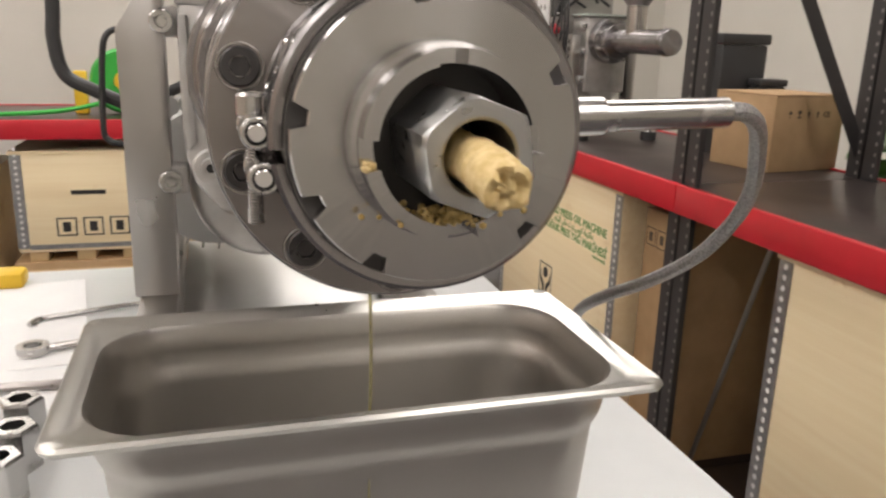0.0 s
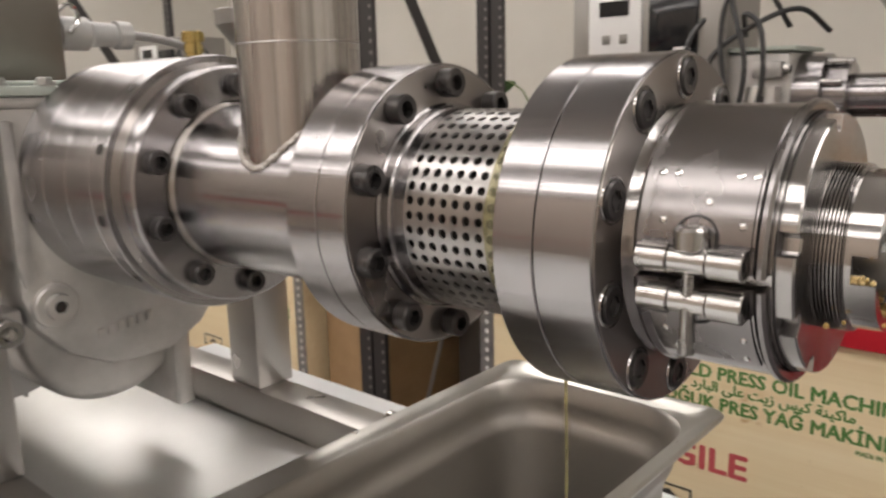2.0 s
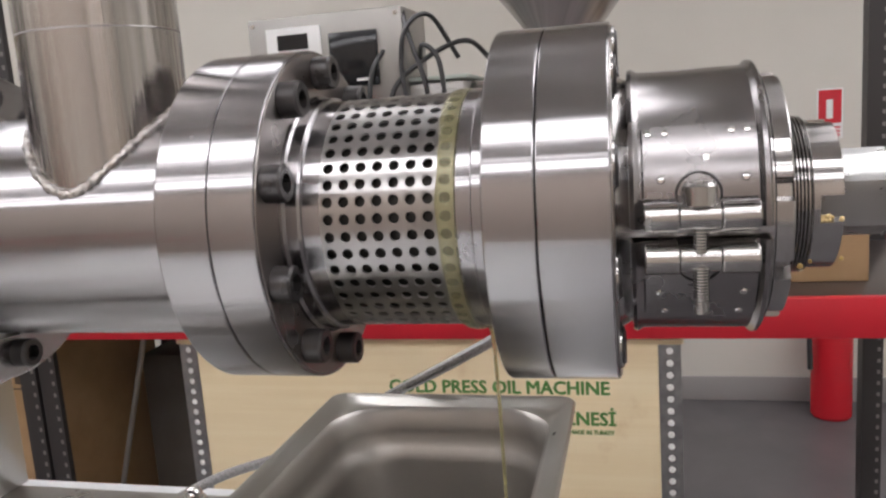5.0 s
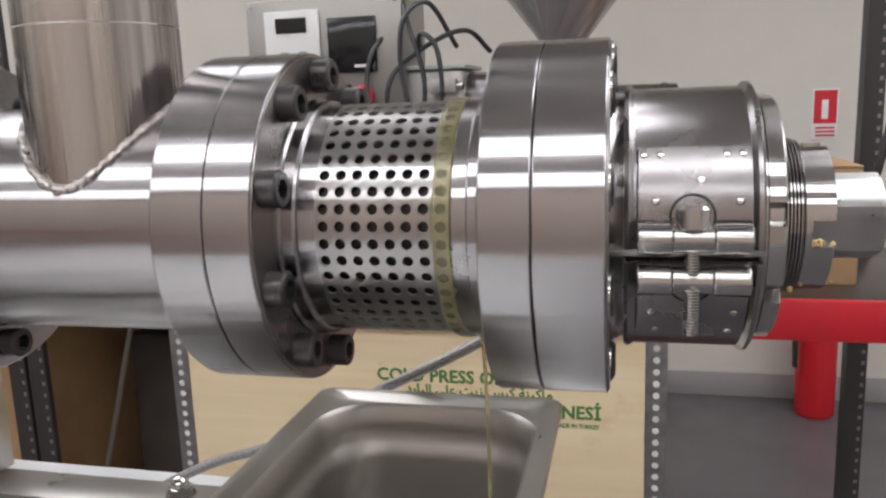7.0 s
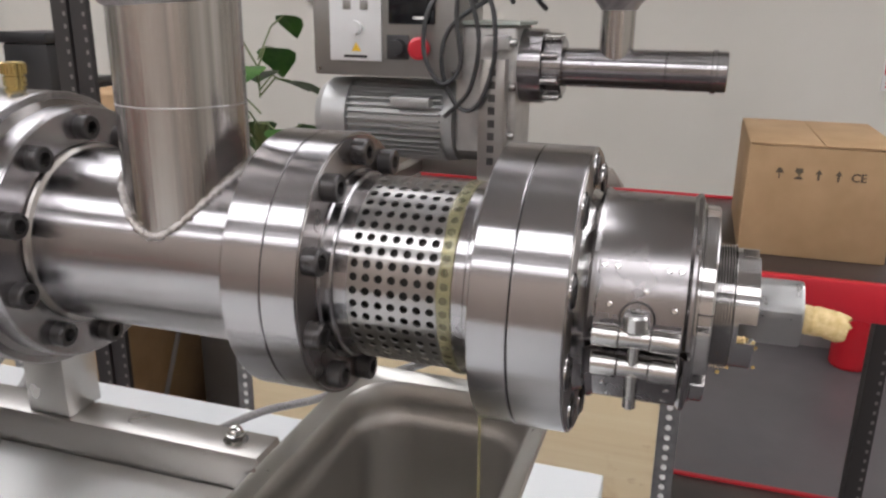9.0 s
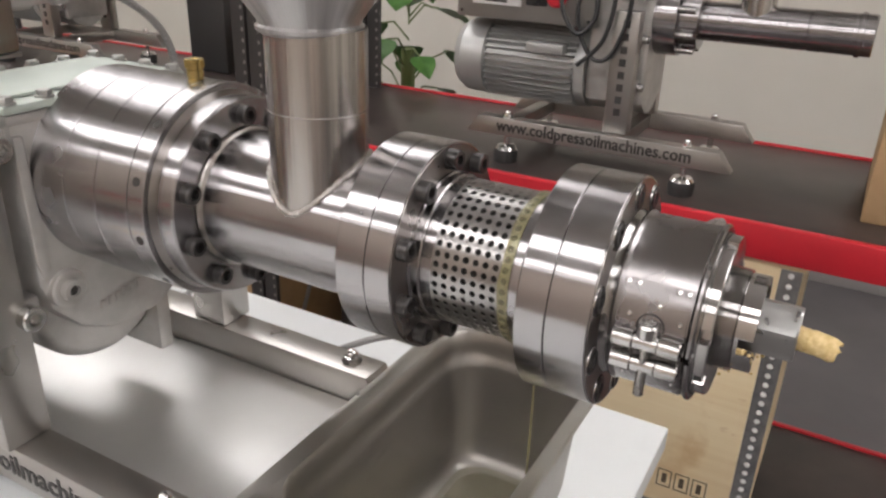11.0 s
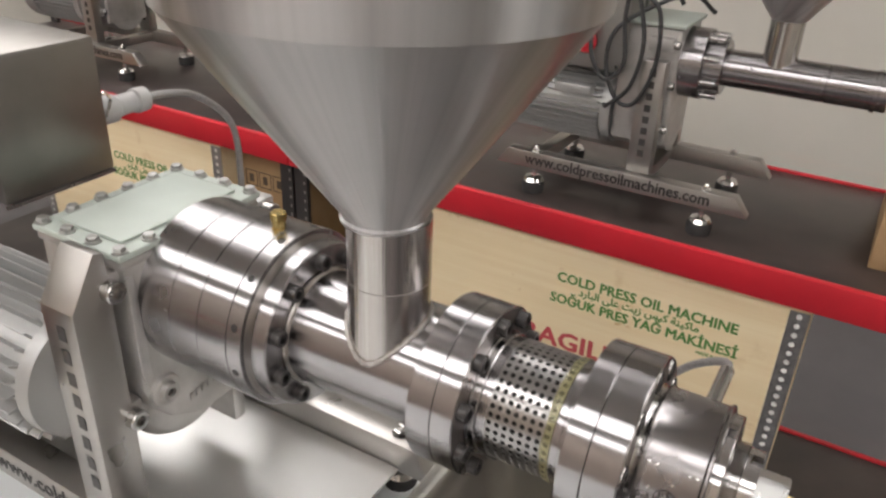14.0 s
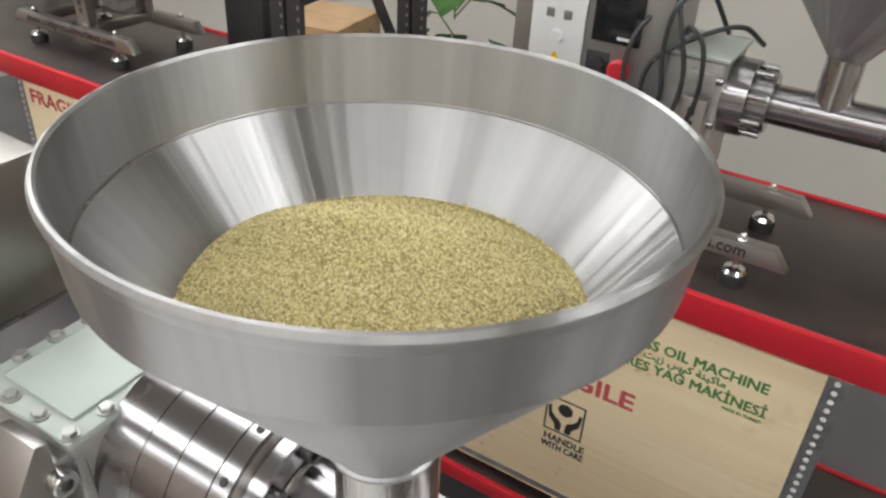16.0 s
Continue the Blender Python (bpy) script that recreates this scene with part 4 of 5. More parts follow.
def rail(x0, x1, y0, y1, z0, z1, parent, mat):
    b = 0.022
    prof = [(y0, z0), (y0 + b, z1), (y1 - b, z1), (y1, z0)]
    m = Matrix.Translation((x0, 0, 0)) @ Matrix(((0, 0, 1, 0), (1, 0, 0, 0), (0, 1, 0, 0), (0, 0, 0, 1)))
    return part("rail", prism(prof, x1 - x0, m, 0.0012), mat, parent, "brushed steel base rail with slanted ends")


RAIL = 0.932
for x0, x1 in ((-0.148, -0.112), (0.108, 0.146)):
    rail(x0, x1, 0.722, 1.300, RAIL - 0.042, RAIL, press, BRUSHED)
    for fy in (0.775, 1.255):
        foot = part("foot", lathe([(TABLE, 0), (TABLE, 0.021), (TABLE + 0.010, 0.022), (TABLE + 0.016, 0.021), (TABLE + 0.022, 0.014), (TABLE + 0.023, 0)], ((x0 + x1) / 2, fy, 0), "z", 28), RUBBER, press, "black rubber machine foot")
        part("foot_cap", lathe([(TABLE + 0.0165, 0.0205), (TABLE + 0.024, 0.017), (TABLE + 0.026, 0.008), (RAIL - 0.042, 0.006)], ((x0 + x1) / 2, fy, 0), "z", 28), CHROME, foot)
        part("acorn_nut", hex_head(((x0 + x1) / 2, fy, RAIL + 0.0012), (0, 0, 1), 0.0088, 0.012, 0.2, 0.0075), CHROME, press, "chromed acorn nut")
part("base_plate", box((-0.111, 0.765, 0.893), (0.107, 1.295, 0.897), 0.001), PLATE, press, "shiny stainless base plate between the rails")
for s, x0 in ((1, -0.153), (-1, 0.111)):
    prof = [(0, RAIL), (0.042, RAIL), (0.042, 1.237), (0.031, 1.240), (0, 1.190)]
    if s < 0:
        prof = [(0, RAIL), (0.042, RAIL), (0.042, 1.187), (0.031, 1.190), (0, 1.140)]
        prof = [(0.042 - u, v) for u, v in prof]
    m = Matrix.Translation((x0, 0.988, 0)) @ Matrix(((1, 0, 0, 0), (0, 0, -1, 0), (0, 1, 0, 0), (0, 0, 0, 1)))
    up = part("upright", prism(prof, 0.046, m, 0.0014), BRUSHED, press, "brushed steel upright with slanted top")
    # brand letters cut through the post, shown as plain bars
    for k in range(8):
        zz = (1.165 if s > 0 else 1.118) - k * 0.026
        xx = x0 - 0.0004 if s > 0 else x0 + 0.0424
        part("letter_bar", box((xx - 0.0002, 0.9575, zz - 0.008), (xx + 0.0002, 0.9690, zz + 0.008)), ENGRAVE_AND_SHADE, up)
lettering("www.coldpressoilmachines.com", 0.030, frame_at((-0.1484, 1.165, RAIL - 0.029), (-1, 0, 0)), ENGRAVE_AND_SHADE, press, "engraved_text", 0.0003, 0.40)

# control box above the motor, plug and its braided cable
ctrl = part("control_box", box((-0.100, 1.100, 1.236), (0.030, 1.420, 1.384), 0.004), BOX_STEEL, press, "dark brushed steel control box")
part("box_seam", box((-0.0995, 1.0994, 1.232), (0.0295, 1.104, 1.236)), STEEL_DARK, ctrl)
plug = part("plug", lathe([(0.030, 0.014), (0.045, 0.014), (0.046, 0.017), (0.075, 0.017), (0.080, 0.013), (0.105, 0.012), (0.107, 0.015), (0.122, 0.0145), (0.126, 0.006)], (0, 1.150, 1.285), "x", 24), GREY_PLASTIC, ctrl, "grey cable plug with steel latch")
part("latch", tube(curve([(0.035, 1.132, 1.300), (0.050, 1.128, 1.312), (0.062, 1.134, 1.300), (0.050, 1.130, 1.284)], 5), 0.0022, 8), CHROME, plug)
part("power_cable", tube(curve([(0.122, 1.150, 1.286), (0.160, 1.150, 1.282), (0.200, 1.150, 1.270), (0.247, 1.150, 1.234), (0.267, 1.150, 1.190), (0.268, 1.150, 1.10), (0.260, 1.140, 0.98), (0.235, 1.12, 0.89), (0.18, 1.15, 0.868), (0.10, 1.34, 0.863)], 10), 0.0048, 10), CABLE, press, "braided grey cable")

# heater lead: stiff sleeve, elbow and cable to the table
part("heater_sleeve", tube([(0.050, 0.432, 1.162), (0.075, 0.432, 1.1625)], 0.0078, 20), ZINC, band)
part("heater_sleeve", tube([(0.074, 0.432, 1.1625), (0.133, 0.432, 1.164)], 0.0064, 20), ZINC, band, "stiff steel lead sleeve")
part("heater_cable", tube(curve([(0.130, 0.432, 1.164), (0.143, 0.433, 1.164), (0.156, 0.440, 1.157), (0.170, 0.455, 1.142), (0.183, 0.472, 1.122), (0.187, 0.488, 1.102), (0.182, 0.508, 1.078), (0.173, 0.540, 1.054), (0.168, 0.578, 1.033), (0.174, 0.622, 1.009), (0.190, 0.665, 0.982), (0.212, 0.705, 0.956), (0.219, 0.744, 0.932), (0.192, 0.785, 0.926), (0.163, 0.815, 0.917), (0.155, 0.86, 0.889), (0.158, 0.93, 0.864), (0.165, 1.10, 0.862), (0.17, 1.31, 0.862)], 8), 0.0040, 10), CABLE, band, "braided grey heater cable")

# crumbs in the sleeve


def crumbs(n, centre, spread, size, seed):
    rnd = random.Random(seed)
    bm = bmesh.new()
    for _ in range(n):
        c = Vector(centre) + Vector([rnd.gauss(0, s) for s in spread])
        c.z = max(c.z, centre[2] - 0.001)
        made = bmesh.ops.create_icosphere(bm, subdivisions=1, radius=size * rnd.uniform(0.5, 1.2))
        for v in made["verts"]:
            v.co = Vector((v.co.x * rnd.uniform(0.7, 1.3), v.co.y * rnd.uniform(0.7, 1.3), v.co.z)) + c
    return bm


solo("cake_crumbs", crumbs(150, (0.0, 0.391, AZ - 0.0235), (0.009, 0.005, 0.0016), 0.0012, 3), CRUMB, "golden crumbs of press cake lying in the sleeve", "crumbs", kind="stuff", angle=60)
solo("cake_crumbs", crumbs(22, (-0.0272, 0.3865, AZ - 0.0065), (0.0012, 0.003, 0.0006), 0.0011, 8), CAKE, "pale crumbs of press cake in a sleeve slot", "crumbs", kind="stuff", angle=60)

# ---- things on the table ----
for k, (x, y) in enumerate(((-0.236, 0.815), (-0.231, 0.765), (-0.232, 0.718), (-0.272, 0.745))):
    bm = lathe([(0, 0.009), (0, 0.0185), (0.034, 0.0185), (0.036, 0.016), (0.036, 0.0095), (0.002, 0.009)], (x, y, TABLE), "z", 6)
    solo("nozzle_nut", bm, ZINC, "spare zinc-plated hex nozzle nut standing on the table", "nut", "spare nozzle nuts", angle=25)


def spanner(x, y, turn, length, material):
    bm = bmesh.new()
    box((-length / 2, -0.007, 0.001), (length / 2, 0.007, 0.006), 0.002, bm)
    for sx3 in (-1, 1):
        lathe([(0.0005, 0.009), (0.0005, 0.016), (0.0085, 0.016), (0.0085, 0.009), (0.0005, 0.009)], (sx3 * (length / 2 + 0.010), 0, 0), "z", 20, bm)
    bmesh.ops.transform(bm, matrix=pose(x, y, TABLE + 0.0022, 0, 0, turn), verts=bm.verts)
    return bm


solo("spanner", spanner(-0.195, 1.016, 12, 0.12, ZINC), ZINC, "grey steel ring spanner lying on white paper", "spanner", "tools on the table")
solo("spanner", spanner(-0.205, 0.905, -3, 0.20, BLACK_OXIDE), STEEL_DARK, "dark steel ring spanner lying on the table", "spanner", "tools on the table")
solo("hex_key", tube(curve([(-0.282, 1.082, TABLE + 0.005), (-0.276, 1.098, TABLE + 0.005), (-0.255, 1.107, TABLE + 0.005), (-0.155, 1.138, TABLE + 0.005)], 6), 0.003, 6), ZINC, "steel hex key lying on white paper", "hex key", "tools on the table")
for k, (x, y, w, h, a) in enumerate(((-0.33, 1.10, 0.21, 0.297, 8), (-0.36, 0.86, 0.297, 0.21, -6))):
    bm = box((-w / 2, -h / 2, 0), (w / 2, h / 2, 0.0016))
    bmesh.ops.transform(bm, matrix=pose(x, y, TABLE, 0, 0, a), verts=bm.verts)
    solo("paper", bm, PAPER, "sheet of white paper on the table", "paper", "papers on the table")
bm = box((-0.372, 1.235, TABLE), (-0.318, 1.275, TABLE + 0.022), 0.006)
solo("tape_measure", bm, YELLOW_PLASTIC, "yellow and black tape measure on the table", "tape measure")

# ---- the racks ----


def rack(at, length, depth, bays, m, label, twin=()):
    """Front beam along y at x = at[0]; posts, two shelves."""
    x, y0 = at
    t = thing("storage_rack", (x + depth / 2, y0 + length / 2, 0), label, "storage rack", "racks", m=m)
    y1 = y0 + length
    for px in (x + 0.018, x + depth - 0.058):
        for py in (*bays, *twin):
            q = [(0, 0), (0.04, 0), (0.04, 0.04), (0.037, 0.04), (0.037, 0.003), (0.003, 0.003), (0.003, 0.012), (0, 0.012)]
            outline = [(px + v, py + u) for u, v in q]
            p = part("post", prism(outline, 2.3, Matrix()), POST_PAINT, t, "dark perforated steel post")
            slots = bmesh.new()
            for j in range(88):
                z = 0.10 + j * 0.025
                box((px - 0.0004, py + 0.005, z), (px, py + 0.0115, z + 0.0085), 0.0002, slots, 1)
            tagged(part("perforation", slots, SLOT, p), kind="stuff")
    for z, lip in ((SHELF, 0.064), (0.156, 0.045)):
        for a, b in ((y0 - 0.02, bays[1] - 0.006), (bays[1] - 0.003, y1 + 0.02)):
            part("beam", box((x, a, z - lip), (x + 0.016, b, z + 0.001), 0.002), RED_PAINT, t, "red painted steel shelf beam")
        part("beam", box((x + depth - 0.016, y0 - 0.02, z - lip), (x + depth, y1 + 0.02, z + 0.004), 0.002), RED_PAINT, t, "red painted steel shelf beam")
        for a, b in zip((y0, *bays[1:-1]), (*bays[1:-1], y1)):
            part("shelf_board", box((x + 0.0165, a + 0.0015, z - 0.018), (x + depth - 0.0165, b - 0.0015, z), 0.001), BOARD, t, "dark brown shelf board")
    for py in [b + 0.02 for b in bays]:
        for za, zb in ((0.94, 1.72), (1.76, 2.22)):
            a, b = Vector((x + depth - 0.04, py, za)), Vector((x + 0.04, py, zb))
            m4 = frame_at((a + b) / 2, (0, -1, 0), b - a)
            part("brace", prism([(-0.017, -(b - a).length / 2), (0.017, -(b - a).length / 2), (0.017, (b - a).length / 2), (-0.017, (b - a).length / 2)], 0.004, m4), POST_PAINT, t, "dark flat diagonal brace")
    return t


rack((0.915, -0.06), 3.34, 0.56, (-0.05, 1.645, 3.235), Matrix(), "dark steel rack with red beams and brown boards", (1.597,))
LEFT = Matrix.Translation((0, 3.0, 0)) @ Matrix.Rotation(radians(90), 4, "Z")
rack((0.0, -0.42), 3.72, 0.56, (-0.41, 1.02, 3.255), LEFT, "dark steel rack with red beams at the back wall")


def crate(y0, y1, z0, z1, x, depth, m=None, text=True, small=False, dy=0.0, dz=0.0, fragile=(1.002, 0.551)):
    """Plywood crate with perforated metal edge strips and printing on its face (x)."""
    t = thing("plywood_crate", (x + depth / 2, (y0 + y1) / 2, z0), "plywood shipping crate with metal edge strips and green print", "crate", "plywood crates", m=m)
    part("front_panel", box((x, y0, z0 + 0.045), (x + 0.009, y1, z1), 0.0008), PLY, t)
    part("back_panel", box((x + depth - 0.009, y0, z0 + 0.045), (x + depth, y1, z1), 0.0008), PLY, t)
    part("side_panel", box((x + 0.0095, y0 + 0.0005, z0 + 0.045), (x + depth - 0.0095, y0 + 0.009, z1)), PLY, t)
    part("side_panel", box((x + 0.0095, y1 - 0.009, z0 + 0.045), (x + depth - 0.0095, y1 - 0.0005, z1)), PLY, t)
    part("lid", box((x - 0.004, y0 - 0.004, z1 + 0.0005), (x + depth + 0.004, y1 + 0.004, z1 + 0.0095)), PLY, t)
    part("base", box((x + 0.002, y0 + 0.002, z0 + 0.036), (x + depth - 0.002, y1 - 0.002, z0 + 0.0448)), PLY, t)
    for fy in (y0 + 0.06, (y0 + y1) / 2, y1 - 0.06):
        part("foot_block", box((x + 0.01, fy - 0.03, z0), (x + depth - 0.01, fy + 0.03, z0 + 0.0355), 0.002), WOOD, t, "pine foot block")
    for sy in (y0, y1 - 0.036):
        strip = part("edge_strip", box((x - 0.0012, sy, z0 + 0.05), (x - 0.0001, sy + 0.036, z1 - 0.002)), STRIP, t, "perforated galvanised edge strip")
        holes = bmesh.new()
        n = int((z1 - z0) / 0.021)
        for k in range(n):
            for hy in (sy + 0.018,):
                b = lathe([(0, 0.0058), (0.0004, 0.0056), (0.0004, 0)], axis="z", n=10)
                bmesh.ops.transform(b, matrix=frame_at((x - 0.0012, hy, z0 + 0.06 + k * 0.0208), (-1, 0, 0)), verts=b.verts)
                me = bpy.data.meshes.new("tmp")
                b.to_mesh(me)
                b.free()
                holes.from_mesh(me)
                bpy.data.meshes.remove(me)
        tagged(part("perforation", holes, PAPER, strip), kind="stuff")
    part("edge_strip", box((x - 0.0012, y0 + 0.037, z0 + 0.046), (x - 0.0001, y1 - 0.037, z0 + 0.062)), STRIP, t)
    if text:
        o = y0 - 0.388 + dy

        def write(s, size, y, z, ink, width):
            lettering(s, size, frame_at((x - 0.0002, y + o, z), (-1, 0, 0)), ink, t, "printing", 0.0002, width, 0.034)

        write("COLD PRESS OIL MACHINE", 0.033, 0.895, 0.722 + dz, INK_GREEN, 0.388)
        write("SOĞUK PRES YAĞ MAKİNESİ", 0.033, 0.906, 0.667 + dz, INK_GREEN, 0.408)
        write("FRAGILE", 0.062, *fragile, INK_RED, 0.258)
        write("MADE IN TURKEY", 0.011, 0.575, 0.650 + dz, INK_GREEN, 0.075)
        write("HANDLE", 0.027, 0.921, 0.372, INK_BLACK, 0.098)
        write("WITH CARE", 0.027, 0.924, 0.347, INK_BLACK, 0.104)
        # the middle line is Arabic: joined letter shapes in visual order
        words = ("\uFEE3\uFE8E\uFEDB\uFEF4\uFEE8\uFE94", "\uFEDB\uFE92\uFEB2", "\uFEAF\uFEF3\uFE96", "\uFECB\uFEE0\uFEF0", "\uFE8D\uFEDF\uFE92\uFE8E\uFEAD\uFEA9")
        write(" ".join(words)[::-1], 0.024, 0.842, 0.700 + dz, INK_GREEN, 0.262)
        # handle-with-care mark: frame, hexagon and two cupped shapes
        bm = bmesh.new()
        a, b, c, d = 0.832 + o, 0.925 + o, 0.402, 0.503
        for lo, hi in (((a, c), (b, c + 0.004)), ((a, d - 0.004), (b, d)), ((a, c + 0.004), (a + 0.004, d - 0.004)), ((b - 0.004, c + 0.004), (b, d - 0.004))):
            box((x - 0.0005, lo[0], lo[1]), (x - 0.0001, hi[0], hi[1]), 0, bm)
        mid = (a + b) / 2
        hexa = lathe([(x - 0.0005, 0), (x - 0.0005, 0.0185), (x - 0.0001, 0.0185)], (0, mid, 0.474), "x", 7)
        me = bpy.data.meshes.new("tmp")
        hexa.to_mesh(me)
        hexa.free()
        bm.from_mesh(me)
        bpy.data.meshes.remove(me)
        cup = [(0.041, 0.474), (0.034, 0.478), (0.031, 0.458), (0.021, 0.446), (0.010, 0.440), (0.005, 0.430), (0.005, 0.409), (0.019, 0.409), (0.021, 0.424), (0.037, 0.442)]
        for s in (-1, 1):
            bm.faces.new([bm.verts.new((x - 0.0005, mid + s * u, v)) for u, v in cup])
        part("care_mark", bm, INK_BLACK, t)
        bm = bmesh.new()
        for k in range(3):
            a = 0.470 + o + k * 0.036
            for lo, hi in (((a, 0.262), (a + 0.030, 0.2645)), ((a, 0.303), (a + 0.030, 0.3055)), ((a, 0.2645), (a + 0.0025, 0.303)), ((a + 0.0275, 0.2645), (a + 0.030, 0.303)), ((a + 0.010, 0.272), (a + 0.020, 0.296))):
                box((x - 0.0005, lo[0], lo[1]), (x - 0.0001, hi[0], hi[1]), 0, bm)
        part("care_mark", bm, INK_FADED, t)
    if small:
        bm = bmesh.new()
        for k in range(3):
            a = y0 + 0.06 + k * 0.085
            for lo, hi in (((a, z0 + 0.09), (a + 0.065, z0 + 0.095)), ((a, z0 + 0.150), (a + 0.065, z0 + 0.155)), ((a, z0 + 0.095), (a + 0.005, z0 + 0.15)), ((a + 0.06, z0 + 0.095), (a + 0.065, z0 + 0.15)), ((a + 0.02, z0 + 0.105), (a + 0.045, z0 + 0.14))):
                box((x - 0.0006, lo[0], lo[1]), (x - 0.0001, hi[0], hi[1]), 0, bm)
        part("care_mark", bm, INK_BLACK, t)
        part("slot", box((x - 0.0006, y0 + 0.13, z0 + 0.235), (x - 0.0001, y0 + 0.24, z0 + 0.25)), INK_BLACK, t)
    return t


crate(0.388, 1.310, 0.157, 0.812, 0.937, 0.46)
crate(1.90, 2.75, 0.157, 0.812, 0.937, 0.46, dy=-0.046, dz=-0.042, fragile=(1.226, 0.748))
crate(0.30, 0.72, 0.40, 0.775, 0.02, 0.45, LEFT, False, True)
crate(0.80, 1.30, 0.157, 0.70, 0.02, 0.45, LEFT, False, True)
crate(-0.20, 0.27, 0.157, 0.775, 0.02, 0.45, LEFT, False, True)
solo("pallet_box", box((0.02, 0.28, 0.157), (0.47, 0.74, 0.3995), 0.004), CARD, "plain cardboard box under a plywood crate", "box", m=LEFT)


def cardboard_box(lo, hi, turn=0.0, marks=True, label="closed brown cardboard box with black handling marks on the shelf"):
    c = ((lo[0] + hi[0]) / 2, (lo[1] + hi[1]) / 2, lo[2])
    m = Matrix.Translation(c) @ Matrix.Rotation(radians(turn), 4, "Z") @ Matrix.Translation((-c[0], -c[1], -c[2]))
    t = thing("cardboard_box", c, label, "box", "cardboard boxes", m=m)
    part("body", box(lo, (hi[0], hi[1], hi[2] - 0.004), 0.003), CARD, t)
    mid = (lo[1] + hi[1]) / 2
    part("flap", box((lo[0], lo[1], hi[2] - 0.0035), (hi[0], mid - 0.0008, hi[2]), 0.001), CARD, t)
    part("flap", box((lo[0], mid + 0.0008, hi[2] - 0.0035), (hi[0], hi[1], hi[2]), 0.001), CARD, t)
    if marks:
        w = hi[1] - lo[1]
        z = hi[2] - (hi[2] - lo[2]) * 0.30
        for k in range(5):
            a = hi[1] - w * 0.22 - k * w * 0.13
            glass = [(-0.5, 0), (0.5, 0), (0.5, 0.15), (0.1, 0.25), (0.1, 0.5), (0.5, 0.65), (0.4, 1), (-0.4, 1), (-0.5, 0.65), (-0.1, 0.5), (-0.1, 0.25), (-0.5, 0.15)]
            arrow = [(-0.14, 0), (0.14, 0), (0.14, 0.55), (0.42, 0.55), (0, 1), (-0.42, 0.55), (-0.14, 0.55)]
            shade = [(-0.08, 0), (0.08, 0), (0.08, 0.5), (0.5, 0.5), (0.3, 0.85), (0, 1), (-0.3, 0.85), (-0.5, 0.5), (-0.08, 0.5)]
            spot = frame_at((lo[0] - 0.0001, a, z), (-1, 0, 0))
            if k == 4:
                lettering("CE", 0.020, spot @ Matrix.Translation((-0.012, 0.002, 0)), INK_FADED, t, "handling_mark", 0.0003)
            else:
                shape = (shade, glass, arrow, arrow)[k]
                part("handling_mark", prism([(u * 0.013, v * 0.019) for u, v in shape], 0.0004, spot), INK_FADED, t)
    return t


cardboard_box((1.03, 0.085, SHELF), (1.36, 0.322, 1.088), 0)
cardboard_box((1.245, 1.745, SHELF), (1.445, 1.985, 1.080), 98, True, "closed brown cardboard box beside the rack post")
carton = cardboard_box((1.000, 1.675, 0.157), (1.38, 1.885, 0.785), 0, False, "brown carton with black handling marks between the crates")
for k in range(4):
    a = 1.876 - k * 0.050
    for lo, hi in (((a - 0.044, 0.690), (a, 0.693)), ((a - 0.044, 0.735), (a, 0.738)), ((a - 0.044, 0.693), (a - 0.041, 0.735)), ((a - 0.003, 0.693), (a, 0.735)), ((a - 0.030, 0.702), (a - 0.014, 0.726))):
        part("handling_mark", box((0.9992, lo[0], lo[1]), (0.9998, hi[0], hi[1])), INK_FADED, carton)
# the bay is open here; a dark box is added for its shade
BAY_SHADE = Mat("bay_shade", (0.105, 0.095, 0.085), 0.7).vary_color(9, (0.085, 0.075, 0.066)).bump(160, 0.08).m
dark = thing("cardboard_box", (1.29, 1.46, 0.157), "added dark box standing for the shade in the open rack bay", "box", "cardboard boxes")
part("body", box((1.20, 1.325, 0.157), (1.38, 1.592, 0.700), 0.004), BAY_SHADE, dark)
part("flap", box((1.20, 1.325, 0.7005), (1.38, 1.457, 0.7045), 0.001), BAY_SHADE, dark)
part("flap", box((1.20, 1.460, 0.7005), (1.38, 1.592, 0.7045), 0.001), BAY_SHADE, dark)
solo("steel_rod", tube([(1.05, 1.468, 0.790), (1.05, 1.66, 0.160)], 0.006, 8), CTRL, "thin grey rod leaning in the dark rack bay", "rod")
case = thing("plastic_case", (1.37, 2.14, SHELF), "black plastic case standing behind the cardboard box", "case")
part("body", box((1.295, 2.06, SHELF), (1.445, 2.21, 1.195), 0.008), BLACK_PLASTIC, case)
part("lid", box((1.290, 2.055, 1.1955), (1.450, 2.215, 1.225), 0.006), BLACK_PLASTIC, case)
low = thing("plastic_case", (1.415, 2.025, SHELF), "low black plastic case beside the taller one", "case")
part("body", box((1.385, 1.998, SHELF), (1.470, 2.052, 1.085), 0.006), BLACK_PLASTIC, low)
part("lid", box((1.382, 1.995, 1.0855), (1.473, 2.053, 1.105), 0.005), BLACK_PLASTIC, low)

# ---- the smaller press on the shelf ----
FX, FZ = 1.125, 1.195


